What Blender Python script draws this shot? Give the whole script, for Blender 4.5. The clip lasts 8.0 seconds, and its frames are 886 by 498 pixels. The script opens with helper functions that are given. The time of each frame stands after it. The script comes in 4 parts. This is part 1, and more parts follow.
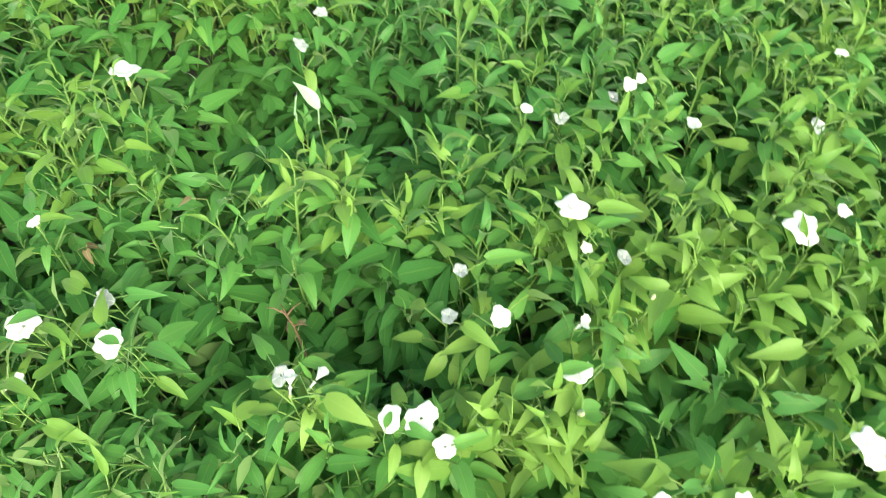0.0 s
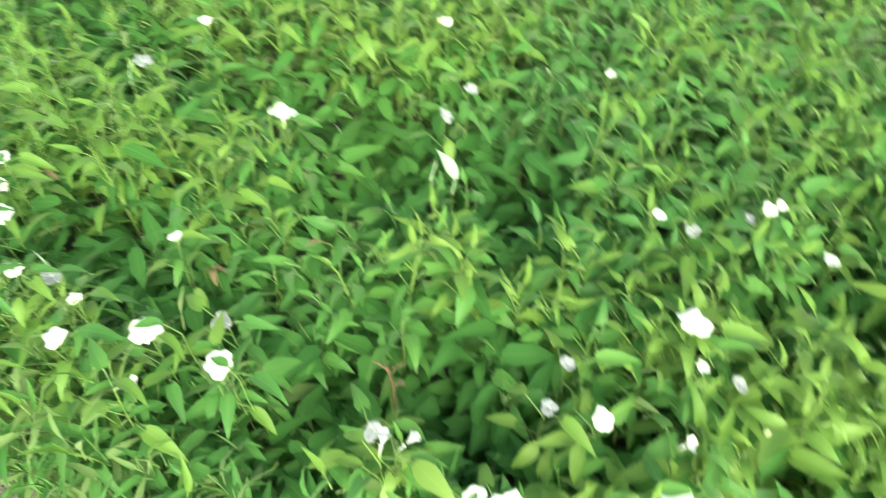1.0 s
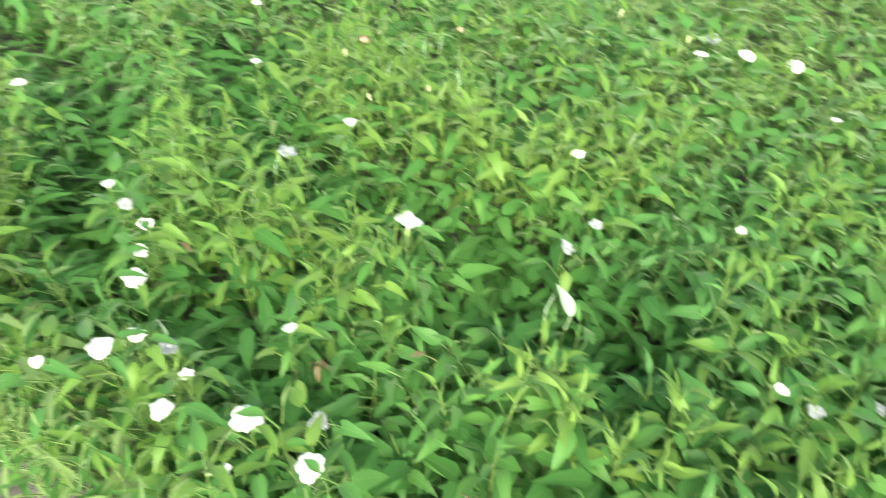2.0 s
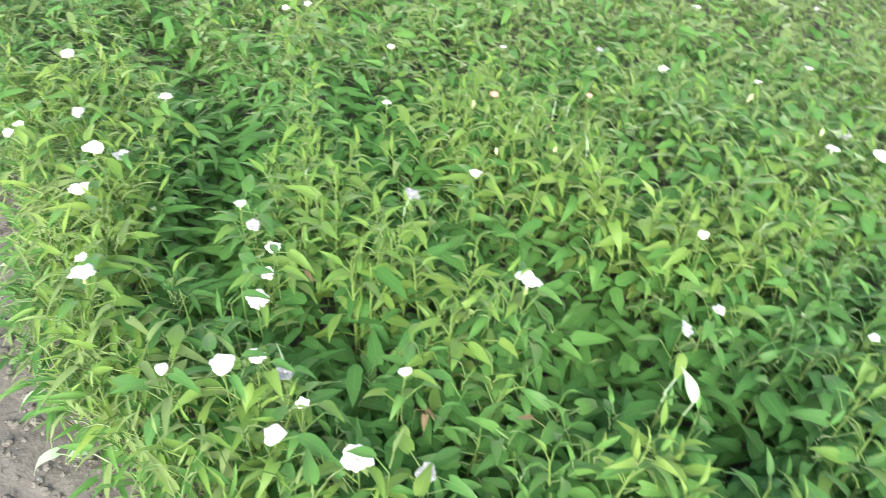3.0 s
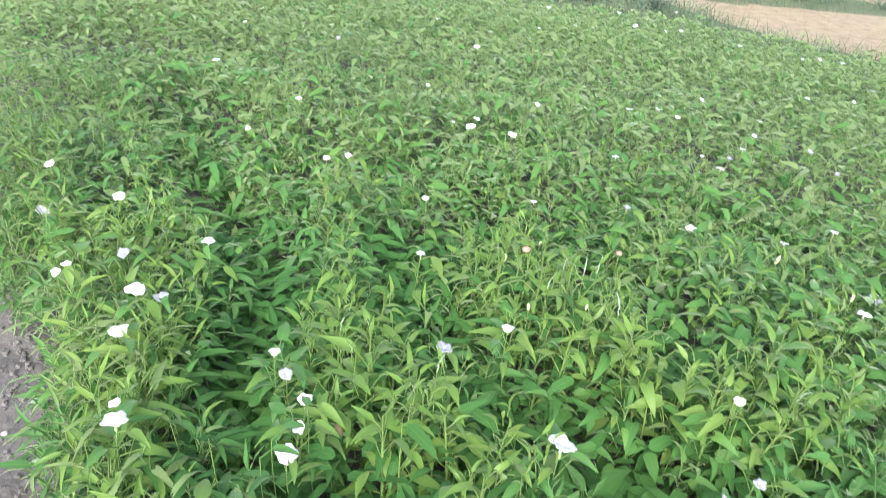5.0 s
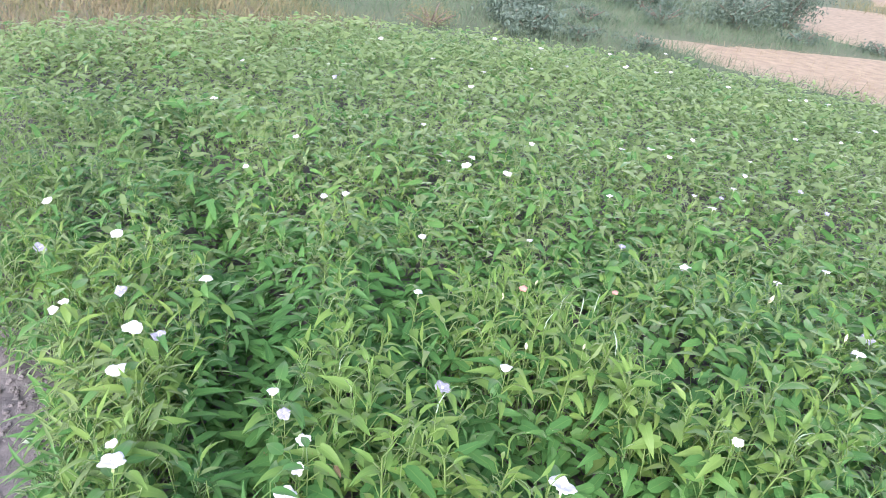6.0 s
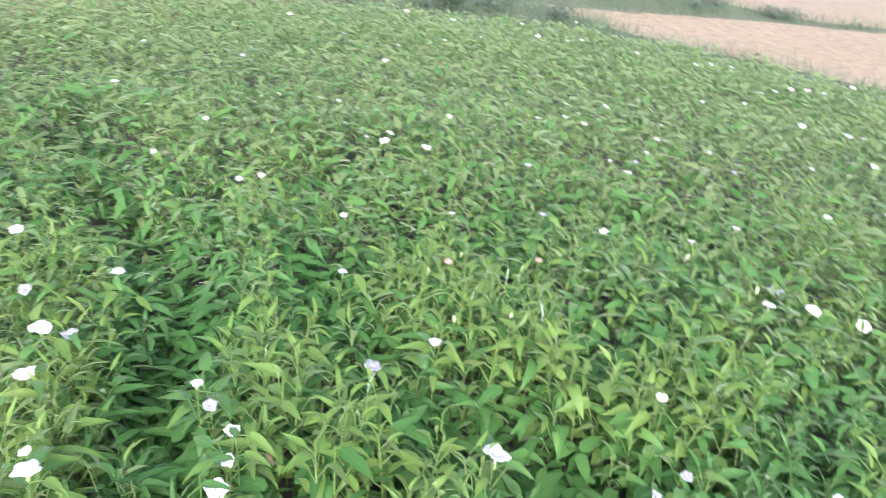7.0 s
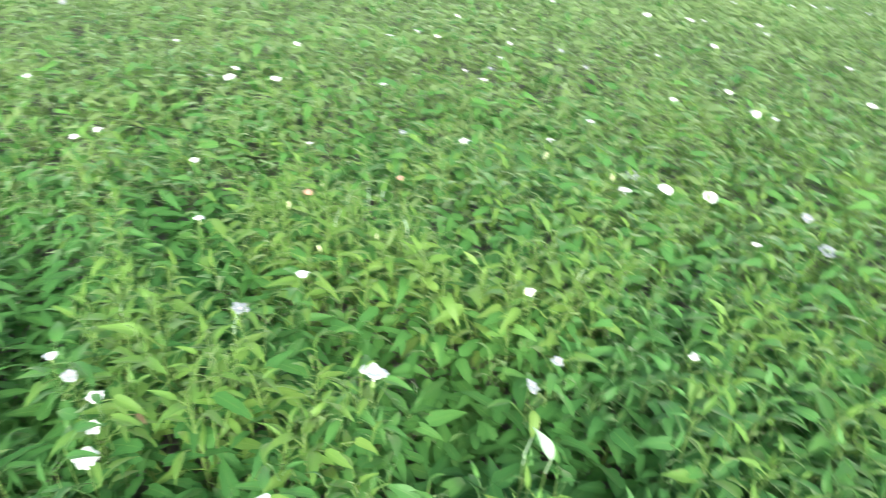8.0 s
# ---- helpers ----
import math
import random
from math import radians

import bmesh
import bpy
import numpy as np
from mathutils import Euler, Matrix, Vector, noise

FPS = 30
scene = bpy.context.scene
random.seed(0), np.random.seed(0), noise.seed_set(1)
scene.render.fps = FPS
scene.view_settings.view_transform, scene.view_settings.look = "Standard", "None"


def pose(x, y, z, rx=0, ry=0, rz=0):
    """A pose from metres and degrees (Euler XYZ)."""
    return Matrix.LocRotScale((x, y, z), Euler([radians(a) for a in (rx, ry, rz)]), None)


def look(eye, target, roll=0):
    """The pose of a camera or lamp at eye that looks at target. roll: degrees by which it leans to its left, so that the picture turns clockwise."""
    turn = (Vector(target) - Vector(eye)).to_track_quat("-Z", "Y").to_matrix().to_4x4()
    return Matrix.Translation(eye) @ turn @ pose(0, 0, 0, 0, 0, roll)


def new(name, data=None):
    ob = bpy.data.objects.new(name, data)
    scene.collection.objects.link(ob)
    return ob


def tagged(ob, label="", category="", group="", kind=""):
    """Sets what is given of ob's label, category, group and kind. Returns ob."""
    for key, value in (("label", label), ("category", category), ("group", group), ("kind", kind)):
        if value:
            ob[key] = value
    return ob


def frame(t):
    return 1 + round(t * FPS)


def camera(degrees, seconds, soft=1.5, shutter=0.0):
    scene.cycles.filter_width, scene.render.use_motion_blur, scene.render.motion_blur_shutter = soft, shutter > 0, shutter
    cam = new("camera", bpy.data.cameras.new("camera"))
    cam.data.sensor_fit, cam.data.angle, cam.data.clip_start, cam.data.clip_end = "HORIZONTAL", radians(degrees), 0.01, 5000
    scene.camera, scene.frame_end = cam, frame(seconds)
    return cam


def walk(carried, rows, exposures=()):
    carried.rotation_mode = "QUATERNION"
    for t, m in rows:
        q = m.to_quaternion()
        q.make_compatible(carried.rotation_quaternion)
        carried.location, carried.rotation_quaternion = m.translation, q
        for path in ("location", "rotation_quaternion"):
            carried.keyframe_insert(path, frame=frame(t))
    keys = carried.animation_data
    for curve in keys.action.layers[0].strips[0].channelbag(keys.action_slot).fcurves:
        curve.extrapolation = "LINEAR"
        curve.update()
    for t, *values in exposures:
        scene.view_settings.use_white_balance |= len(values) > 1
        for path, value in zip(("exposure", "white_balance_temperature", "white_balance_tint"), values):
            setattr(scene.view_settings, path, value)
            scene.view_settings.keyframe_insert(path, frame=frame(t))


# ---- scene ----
import functools

cam = camera(62.5, 8.0, soft=0.5, shutter=0.75)
PATH = [
    (0, (0.134, 0.239, 1.453), (-0.019, 1.363, -0.194), -1.3),
    (0.5, (0.111, 0.239, 1.453), (-0.085, 1.424, -0.146), 1.2),
    (1, (0.074, 0.225, 1.459), (-0.338, 1.457, -0.061), 1.2),
    (1.5, (0.031, 0.237, 1.472), (-0.507, 1.575, 0.087), 4.3),
    (2, (-0.002, 0.242, 1.496), (-0.703, 1.544, 0.15), 3.5),
    (2.2, (-0.012, 0.237, 1.507), (-0.788, 1.517, 0.18), 2.7),
    (3.3, (-0.149, 0.166, 1.487), (-1.07, 1.443, 0.253), 7.8),
    (3.5, (-0.151, 0.169, 1.492), (-1.093, 1.445, 0.274), 7.5),
    (4, (-0.169, 0.172, 1.516), (-1.153, 1.503, 0.393), 8.0),
    (4.5, (-0.165, 0.169, 1.531), (-1.226, 1.513, 0.498), 7.3),
    (5, (-0.173, 0.16, 1.542), (-1.254, 1.54, 0.579), 7.5),
    (5.2, (-0.18, 0.156, 1.54), (-1.28, 1.538, 0.602), 7.7),
    (6.3, (-0.194, 0.137, 1.56), (-1.279, 1.577, 0.695), 7.6),
    (6.5, (-0.204, 0.138, 1.552), (-1.235, 1.608, 0.671), 8.3),
    (7, (-0.192, 0.156, 1.548), (-1.106, 1.685, 0.638), 7.7),
    (7.5, (-0.157, 0.175, 1.536), (-0.943, 1.728, 0.551), 6.1),
    (8, (-0.109, 0.206, 1.528), (-0.714, 1.796, 0.476), 4.2),
]
EXPOSURES = [(0.0, 1.17, 7300, -26), (2.0, 1.25, 7000, -15), (3.5, 1.17, 6150, 6), (5.0, 1.03, 5900, 8), (6.5, 0.96, 5550, 25), (7.1, 1.07, 5750, 15), (7.5, 1.12, 5900, 0), (8.0, 1.17, 6250, -10)]
walk(cam, [(t, look(eye, target, roll)) for t, eye, target, roll in PATH], EXPOSURES)

# ---- light: an overcast, hazy sky with a weak broad sun ----
SUN_UP, SUN_ROUND = 34.0, 150.0
world = bpy.data.worlds.new("world")
scene.world = world
world.use_nodes = True
wn = world.node_tree.nodes
sky = wn.new("ShaderNodeTexSky")
sky.sky_type = 'NISHITA'
sky.sun_disc = False
sky.sun_elevation, sky.sun_rotation = radians(SUN_UP), radians(SUN_ROUND)
sky.air_density, sky.dust_density = 0.6, 6.0
wn["Background"].inputs[1].default_value = 0.26
world.node_tree.links.new(sky.outputs[0], wn["Background"].inputs[0])
sun = new("sun", bpy.data.lights.new("sun", 'SUN'))
sun.data.energy, sun.data.angle, sun.data.color = 1.25, radians(40), (1.0, 0.95, 0.86)
_a, _e = radians(SUN_ROUND), radians(SUN_UP)
sun.matrix_world = look((10 * math.sin(_a) * math.cos(_e), 10 * math.cos(_a) * math.cos(_e), 10 * math.sin(_e)), (0, 0, 0))


# ---- materials ----
def material(name):
    m = bpy.data.materials.new(name)
    m.use_nodes = True
    nt = m.node_tree
    return m, nt, nt.nodes["Principled BSDF"]


def node(nt, kind, **values):
    n = nt.nodes.new(kind)
    for k, v in values.items():
        n.inputs[k].default_value = v
    return n


def ramp(nt, fac, stops):
    r = nt.nodes.new("ShaderNodeValToRGB")
    while len(r.color_ramp.elements) < len(stops):
        r.color_ramp.elements.new(0.5)
    for e, (p, c) in zip(r.color_ramp.elements, stops):
        e.position, e.color = p, (*c, 1)
    nt.links.new(fac, r.inputs[0])
    return r


def maths(nt, op, a, b=0.5):
    n = nt.nodes.new("ShaderNodeMath")
    n.operation = op
    for i, v in enumerate((a, b)):
        if isinstance(v, (int, float)):
            n.inputs[i].default_value = v
        else:
            nt.links.new(v, n.inputs[i])
    return n.outputs[0]


def mixed(nt, fac, a, b, mode='MIX'):
    n = nt.nodes.new("ShaderNodeMix")
    n.data_type, n.blend_type = 'RGBA', mode
    for i, v in ((0, fac), (6, a), (7, b)):
        if isinstance(v, (int, float)):
            n.inputs[i].default_value = v
        elif isinstance(v, tuple):
            n.inputs[i].default_value = (*v, 1)
        else:
            nt.links.new(v, n.inputs[i])
    return n.outputs[2]


def position_noise(nt, size, detail=2.0):
    g = nt.nodes.new("ShaderNodeNewGeometry")
    n = node(nt, "ShaderNodeTexNoise", Scale=size, Detail=detail)
    nt.links.new(g.outputs["Position"], n.inputs["Vector"])
    return n.outputs[0]


def leaf_material(name, island, stops, through_light=0.42, vein=0.16, rough=0.56, gloss=0.5, pale_sheen=0.4):
    """A leaf: colour by leaf and by clump, pale midrib and side veins, insect specks, light passing through."""
    m, nt, p = material(name)
    if island:
        rnd = nt.nodes.new("ShaderNodeNewGeometry").outputs["Random Per Island"]
    else:
        rnd = nt.nodes.new("ShaderNodeObjectInfo").outputs["Random"]
    clump = position_noise(nt, 1.7)
    f = maths(nt, 'ADD', maths(nt, 'MULTIPLY', rnd, 0.38), maths(nt, 'MULTIPLY', maths(nt, 'SUBTRACT', clump, 0.33), 1.5))
    col = ramp(nt, f, stops).outputs[0]
    uv = nt.nodes.new("ShaderNodeUVMap")
    sep = nt.nodes.new("ShaderNodeSeparateXYZ")
    nt.links.new(uv.outputs[0], sep.inputs[0])
    off = maths(nt, 'ABSOLUTE', maths(nt, 'SUBTRACT', sep.outputs[0], 0.5))
    rib = maths(nt, 'LESS_THAN', off, 0.035)
    side = maths(nt, 'SINE', maths(nt, 'MULTIPLY', maths(nt, 'SUBTRACT', sep.outputs[1], maths(nt, 'MULTIPLY', off, 0.55)), 62.0))
    side = maths(nt, 'MULTIPLY', maths(nt, 'GREATER_THAN', side, 0.86), 0.22)
    veins = maths(nt, 'MULTIPLY', maths(nt, 'MAXIMUM', rib, side), vein)
    col = mixed(nt, veins, col, (0.30, 0.40, 0.12))
    blotch = position_noise(nt, 26.0, 3.0)
    col = mixed(nt, maths(nt, 'MULTIPLY', blotch, 0.35), col, mixed(nt, 1.0, col, (0.62, 0.72, 0.6), 'MULTIPLY'))
    speck = position_noise(nt, 120.0, 1.0)
    col = mixed(nt, maths(nt, 'MULTIPLY', maths(nt, 'GREATER_THAN', speck, 0.76), 0.7), col, (0.16, 0.12, 0.05))
    nt.links.new(col, p.inputs["Base Color"])
    p.inputs["Roughness"].default_value = rough
    p.inputs["Specular IOR Level"].default_value = gloss
    # weight of a pale sheen, which also veils leaves as haze would
    p.inputs["Sheen Weight"].default_value = pale_sheen
    p.inputs["Sheen Tint"].default_value = (0.85 + 0.1 * pale_sheen, 1.0, 0.45 + 0.55 * pale_sheen, 1)
    p.inputs["Sheen Roughness"].default_value = 0.45
    bump = node(nt, "ShaderNodeBump", Strength=0.25, Distance=0.002)
    nt.links.new(maths(nt, 'ADD', maths(nt, 'MULTIPLY', veins, -1.0), maths(nt, 'MULTIPLY', blotch, 0.8)), bump.inputs["Height"])
    nt.links.new(bump.outputs[0], p.inputs["Normal"])
    tr = nt.nodes.new("ShaderNodeBsdfTranslucent")
    nt.links.new(mixed(nt, 1.0, col, (1.0, 1.14, 0.66), 'MULTIPLY'), tr.inputs[0])
    mix = node(nt, "ShaderNodeMixShader", Fac=through_light)
    nt.links.new(p.outputs[0], mix.inputs[1])
    nt.links.new(tr.outputs[0], mix.inputs[2])
    nt.links.new(mix.outputs[0], nt.nodes["Material Output"].inputs[0])
    return m


GREENS = [(0.0, (0.056, 0.164, 0.044)), (0.4, (0.080, 0.210, 0.049)), (0.7, (0.108, 0.244, 0.053)), (1.0, (0.142, 0.280, 0.060))]
# mature lower leaves, further darkened: shade of the hollows put into the colour
MATURE_SHADE = [(0.0, (0.045, 0.138, 0.038)), (0.5, (0.067, 0.180, 0.044)), (1.0, (0.094, 0.216, 0.050))]
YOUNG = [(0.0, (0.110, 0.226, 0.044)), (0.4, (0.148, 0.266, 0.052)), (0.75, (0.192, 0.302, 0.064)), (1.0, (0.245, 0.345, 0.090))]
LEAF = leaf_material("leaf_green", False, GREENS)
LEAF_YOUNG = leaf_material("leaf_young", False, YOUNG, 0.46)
LEAF_MANY = leaf_material("leaf_green_many", True, GREENS, rough=0.66, gloss=0.35, pale_sheen=0.5)
LEAF_YOUNG_MANY = leaf_material("leaf_young_many", True, YOUNG, 0.48, rough=0.66, gloss=0.35, pale_sheen=0.5)
# haze painted into far leaves; leaves powdered grey beside the path share it
HAZY_DUSTY = [(0.0, (0.195, 0.295, 0.122)), (0.4, (0.226, 0.325, 0.136)), (0.7, (0.260, 0.354, 0.148)), (1.0, (0.300, 0.388, 0.166))]
LEAF_HAZY_DUSTY_MANY = leaf_material("leaf_hazy_dusty_many", True, HAZY_DUSTY, 0.57, 0.1, 0.75, 0.25, 0.6)
LEAF_LOW = leaf_material("leaf_mature_shade", True, MATURE_SHADE, rough=0.7, gloss=0.25, pale_sheen=0.1)
LEAF_PALE = leaf_material("leaf_pale", False, [(0.0, (0.31, 0.43, 0.31)), (1.0, (0.40, 0.51, 0.40))], 0.3, 0.2, 0.35)
LEAF_DEAD = leaf_material("leaf_dead", False, [(0.0, (0.08, 0.05, 0.028)), (1.0, (0.19, 0.115, 0.06))], 0.15, 0.3, 0.7)
BUSH_LEAF = leaf_material("bush_leaf", True, [(0.0, (0.066, 0.104, 0.088)), (0.6, (0.106, 0.152, 0.124)), (1.0, (0.160, 0.202, 0.162))], 0.2, 0.2, 0.7, 0.25, 0.15)
GRASS = leaf_material("bank_grass", True, [(0.0, (0.062, 0.112, 0.066)), (0.5, (0.108, 0.162, 0.096)), (1.0, (0.19, 0.205, 0.13))], 0.2, 0.1, 0.7, 0.25, 0.15)
DRY_GRASS = leaf_material("dry_grass", True, [(0.0, (0.12, 0.15, 0.06)), (0.5, (0.22, 0.19, 0.10)), (1.0, (0.32, 0.25, 0.16))], 0.2, 0.1, 0.7, 0.25, 0.15)
STRAW = leaf_material("straw", True, [(0.0, (0.20, 0.155, 0.09)), (0.5, (0.34, 0.27, 0.175)), (1.0, (0.47, 0.39, 0.28))], 0.15, 0.1, 0.6, 0.3, 0.15)


def plain_material(name, a, b, size, rough, bump=0.3, deep=0.004):
    m, nt, p = material(name)
    n = position_noise(nt, size, 6.0)
    big = position_noise(nt, size * 0.09, 3.0)
    col = mixed(nt, n, a, b)
    col = mixed(nt, maths(nt, 'MULTIPLY', big, 0.6), col, mixed(nt, 1.0, col, (0.66, 0.64, 0.60), 'MULTIPLY'))
    nt.links.new(col, p.inputs["Base Color"])
    p.inputs["Roughness"].default_value = rough
    bn = node(nt, "ShaderNodeBump", Strength=bump, Distance=deep)
    nt.links.new(n, bn.inputs["Height"])
    nt.links.new(bn.outputs[0], p.inputs["Normal"])
    return m


STEM = plain_material("stem_green", (0.10, 0.18, 0.04), (0.17, 0.26, 0.075), 30, 0.55)
CALYX = plain_material("calyx_green", (0.22, 0.34, 0.12), (0.36, 0.45, 0.2), 60, 0.5)
SOIL = plain_material("soil", (0.070, 0.066, 0.064), (0.165, 0.156, 0.150), 38, 0.95, 0.7, 0.012)
CLOD = plain_material("clod_earth", (0.070, 0.066, 0.063), (0.185, 0.175, 0.168), 22, 0.95, 0.6)
STONE = plain_material("pale_stone", (0.28, 0.27, 0.26), (0.46, 0.45, 0.44), 45, 0.8)
STRAW_GROUND = plain_material("straw_litter", (0.12, 0.095, 0.052), (0.46, 0.375, 0.25), 6, 0.9, 0.4, 0.015)
TURF = plain_material("turf", (0.06, 0.085, 0.045), (0.14, 0.165, 0.085), 14, 0.95, 0.8, 0.03)
DRY_TURF = plain_material("dry_turf", (0.10, 0.095, 0.055), (0.24, 0.20, 0.125), 14, 0.95, 0.8, 0.03)
TWIG = plain_material("dry_twig", (0.07, 0.036, 0.025), (0.18, 0.105, 0.065), 60, 0.8)
BARK = plain_material("bark", (0.10, 0.08, 0.06), (0.22, 0.18, 0.14), 25, 0.9)


def petal_material(name, a, b, light):
    m, nt, p = material(name)
    n = position_noise(nt, 70.0, 3.0)
    uv = nt.nodes.new("ShaderNodeUVMap")
    sep = nt.nodes.new("ShaderNodeSeparateXYZ")
    nt.links.new(uv.outputs[0], sep.inputs[0])
    # five fold lines, the shade in the pleats painted as darker streaks
    star = maths(nt, 'GREATER_THAN', maths(nt, 'COSINE', maths(nt, 'MULTIPLY', sep.outputs[0], 10 * math.pi)), 0.93)
    col = mixed(nt, maths(nt, 'MULTIPLY', star, 0.5), mixed(nt, n, a, b), (0.50, 0.49, 0.56))
    throat = ramp(nt, sep.outputs[1], [(0.0, (0.80, 0.74, 0.80)), (0.12, (0.95, 0.93, 0.95)), (0.25, (1.0, 1.0, 1.0))]).outputs[0]
    col = mixed(nt, 1.0, col, throat, 'MULTIPLY')
    nt.links.new(col, p.inputs["Base Color"])
    p.inputs["Roughness"].default_value = 0.55
    tr = nt.nodes.new("ShaderNodeBsdfTranslucent")
    nt.links.new(col, tr.inputs[0])
    mix = node(nt, "ShaderNodeMixShader", Fac=light)
    nt.links.new(p.outputs[0], mix.inputs[1])
    nt.links.new(tr.outputs[0], mix.inputs[2])
    nt.links.new(mix.outputs[0], nt.nodes["Material Output"].inputs[0])
    return m


PETAL = petal_material("petal_white", (0.66, 0.66, 0.68), (0.80, 0.80, 0.82), 0.25)
# lilac petals darkened in colour, as shade for blooms among the leaves
PETAL_LILAC_SHADE = petal_material("petal_lilac_shade", (0.20, 0.215, 0.245), (0.30, 0.315, 0.345), 0.25)
SPENT = plain_material("petal_spent", (0.30, 0.16, 0.12), (0.48, 0.29, 0.23), 90, 0.7)
BUD = plain_material("bud_cream", (0.50, 0.55, 0.30), (0.70, 0.72, 0.50), 80, 0.5)


# ---- mesh helpers ----
def quads(name, verts, faces, uvs, mats, smooth=True, slots=None):
    """One mesh of quads from arrays: verts (n, 3), faces (m, 4), uvs (m, 4, 2)."""
    me = bpy.data.meshes.new(name)
    verts, faces = np.asarray(verts, np.float32), np.asarray(faces, np.int32)
    me.vertices.add(len(verts))
    me.vertices.foreach_set("co", verts.ravel())
    me.loops.add(faces.size)
    me.loops.foreach_set("vertex_index", faces.ravel())
    me.polygons.add(len(faces))
    me.polygons.foreach_set("loop_start", np.arange(0, faces.size, 4, dtype=np.int32))
    me.polygons.foreach_set("loop_total", np.full(len(faces), 4, np.int32))
    me.uv_layers.new(name="UVMap").data.foreach_set("uv", np.asarray(uvs, np.float32).ravel())
    me.polygons.foreach_set("use_smooth", np.full(len(faces), smooth))
    for m in mats if isinstance(mats, (list, tuple)) else [mats]:
        me.materials.append(m)
    if slots is not None:
        me.polygons.foreach_set("material_index", slots)
    me.update(calc_edges=True)
    me.validate()
    return me


def grid_faces(rows, cols, start=0):
    return [[start + r * cols + c, start + r * cols + c + 1, start + (r + 1) * cols + c + 1, start + (r + 1) * cols + c] for r in range(rows - 1) for c in range(cols - 1)]


def leaf_shape(length, width, stations, half_cols, petiole, rise, start, droop, fold, wave, seed, stalk=True):
    """A blade with a heart-arrow base on its petiole, along +x from the node at the origin. Angles in degrees: rise of the
    petiole, start of the blade, droop along it, fold of its halves. Returns verts, faces, uvs."""
    r = random.Random(seed)
    v, f, uv = [], [], []
    a = radians(rise)
    hinge = Vector((petiole * math.cos(a), 0, petiole * math.sin(a)))
    cols = 2 * half_cols + 1
    along, pos, ang = [], hinge.copy(), radians(start)
    s_list = {8: [0, 0.07, 0.17, 0.31, 0.48, 0.66, 0.84, 1.0], 5: [0, 0.12, 0.36, 0.70, 1.0], 4: [0, 0.16, 0.58, 1.0]}[stations]
    # three outlines: arrow-shaped with ears, ovate, and lance-shaped
    crest, foot, sweep = ((0.10, 0.62, 1.12), (0.19, 0.46, 1.32), (0.30, 0.28, 1.5))[seed % 3]
    ears = (0.13, 0.05, 0.01)[seed % 3]
    bend = r.uniform(-0.16, 0.16)
    prev = 0.0
    for s in s_list:
        ang_s = radians(start - droop * s)
        step = (s - prev) * length
        pos = pos + Vector((math.cos(ang_s) * step, 0, math.sin(ang_s) * step))
        prev = s
        swell = foot + (1 - foot) * math.sin(math.pi / 2 * s / crest) if s < crest else 1 - ((s - crest) / (1 - crest)) ** sweep
        w = width / 2 * max(0.02, swell) * r.uniform(0.95, 1.05)
        fo = radians(fold * (1 - 0.5 * s))
        up = Vector((-math.sin(ang_s), 0, math.cos(ang_s)))
        for c in range(cols):
            k = (c - half_cols) / half_cols
            back = ears * length * abs(k) ** 1.5 * max(0.0, 1 - s / 0.22)
            q = pos + Vector((0, k * w * math.cos(fo) + bend * length * s * s, 0)) + up * (abs(k) * w * math.sin(fo) + (wave * length * math.sin(9 * s + 2 * k + seed) * abs(k)))
            q -= Vector((math.cos(ang_s), 0, math.sin(ang_s))) * back
            v.append(q)
            along.append((0.5 + 0.5 * k, s))
    rows = len(s_list)
    f += grid_faces(rows, cols)
    if petiole > 0 and stalk:
        thick = 0.0020
        n0 = len(v)
        mid = hinge * 0.55 + Vector((0, 0, -0.004 + 0.1 * petiole))
        for p, th in ((Vector((0, 0, 0)), thick * 1.2), (mid, thick), (hinge, thick)):
            for k in range(3):
                w = 2 * math.pi * k / 3
                v.append(p + Vector((-math.sin(a) * math.cos(w) * th, math.sin(w) * th, math.cos(a) * math.cos(w) * th)))
                along.append((0.5, 0.0))
        if half_cols == 1:
            f += [[n0, n0 + 1, n0 + 7, n0 + 6], [n0 + 1, n0 + 2, n0 + 8, n0 + 7], [n0 + 2, n0, n0 + 6, n0 + 8]]
        else:
            for j in (0, 3):
                f += [[n0 + j + k, n0 + j + (k + 1) % 3, n0 + j + 3 + (k + 1) % 3, n0 + j + 3 + k] for k in range(3)]
    uv = [[along[i] for i in q] for q in f]
    return np.array([tuple(q) for q in v]), np.array(f), np.array(uv)


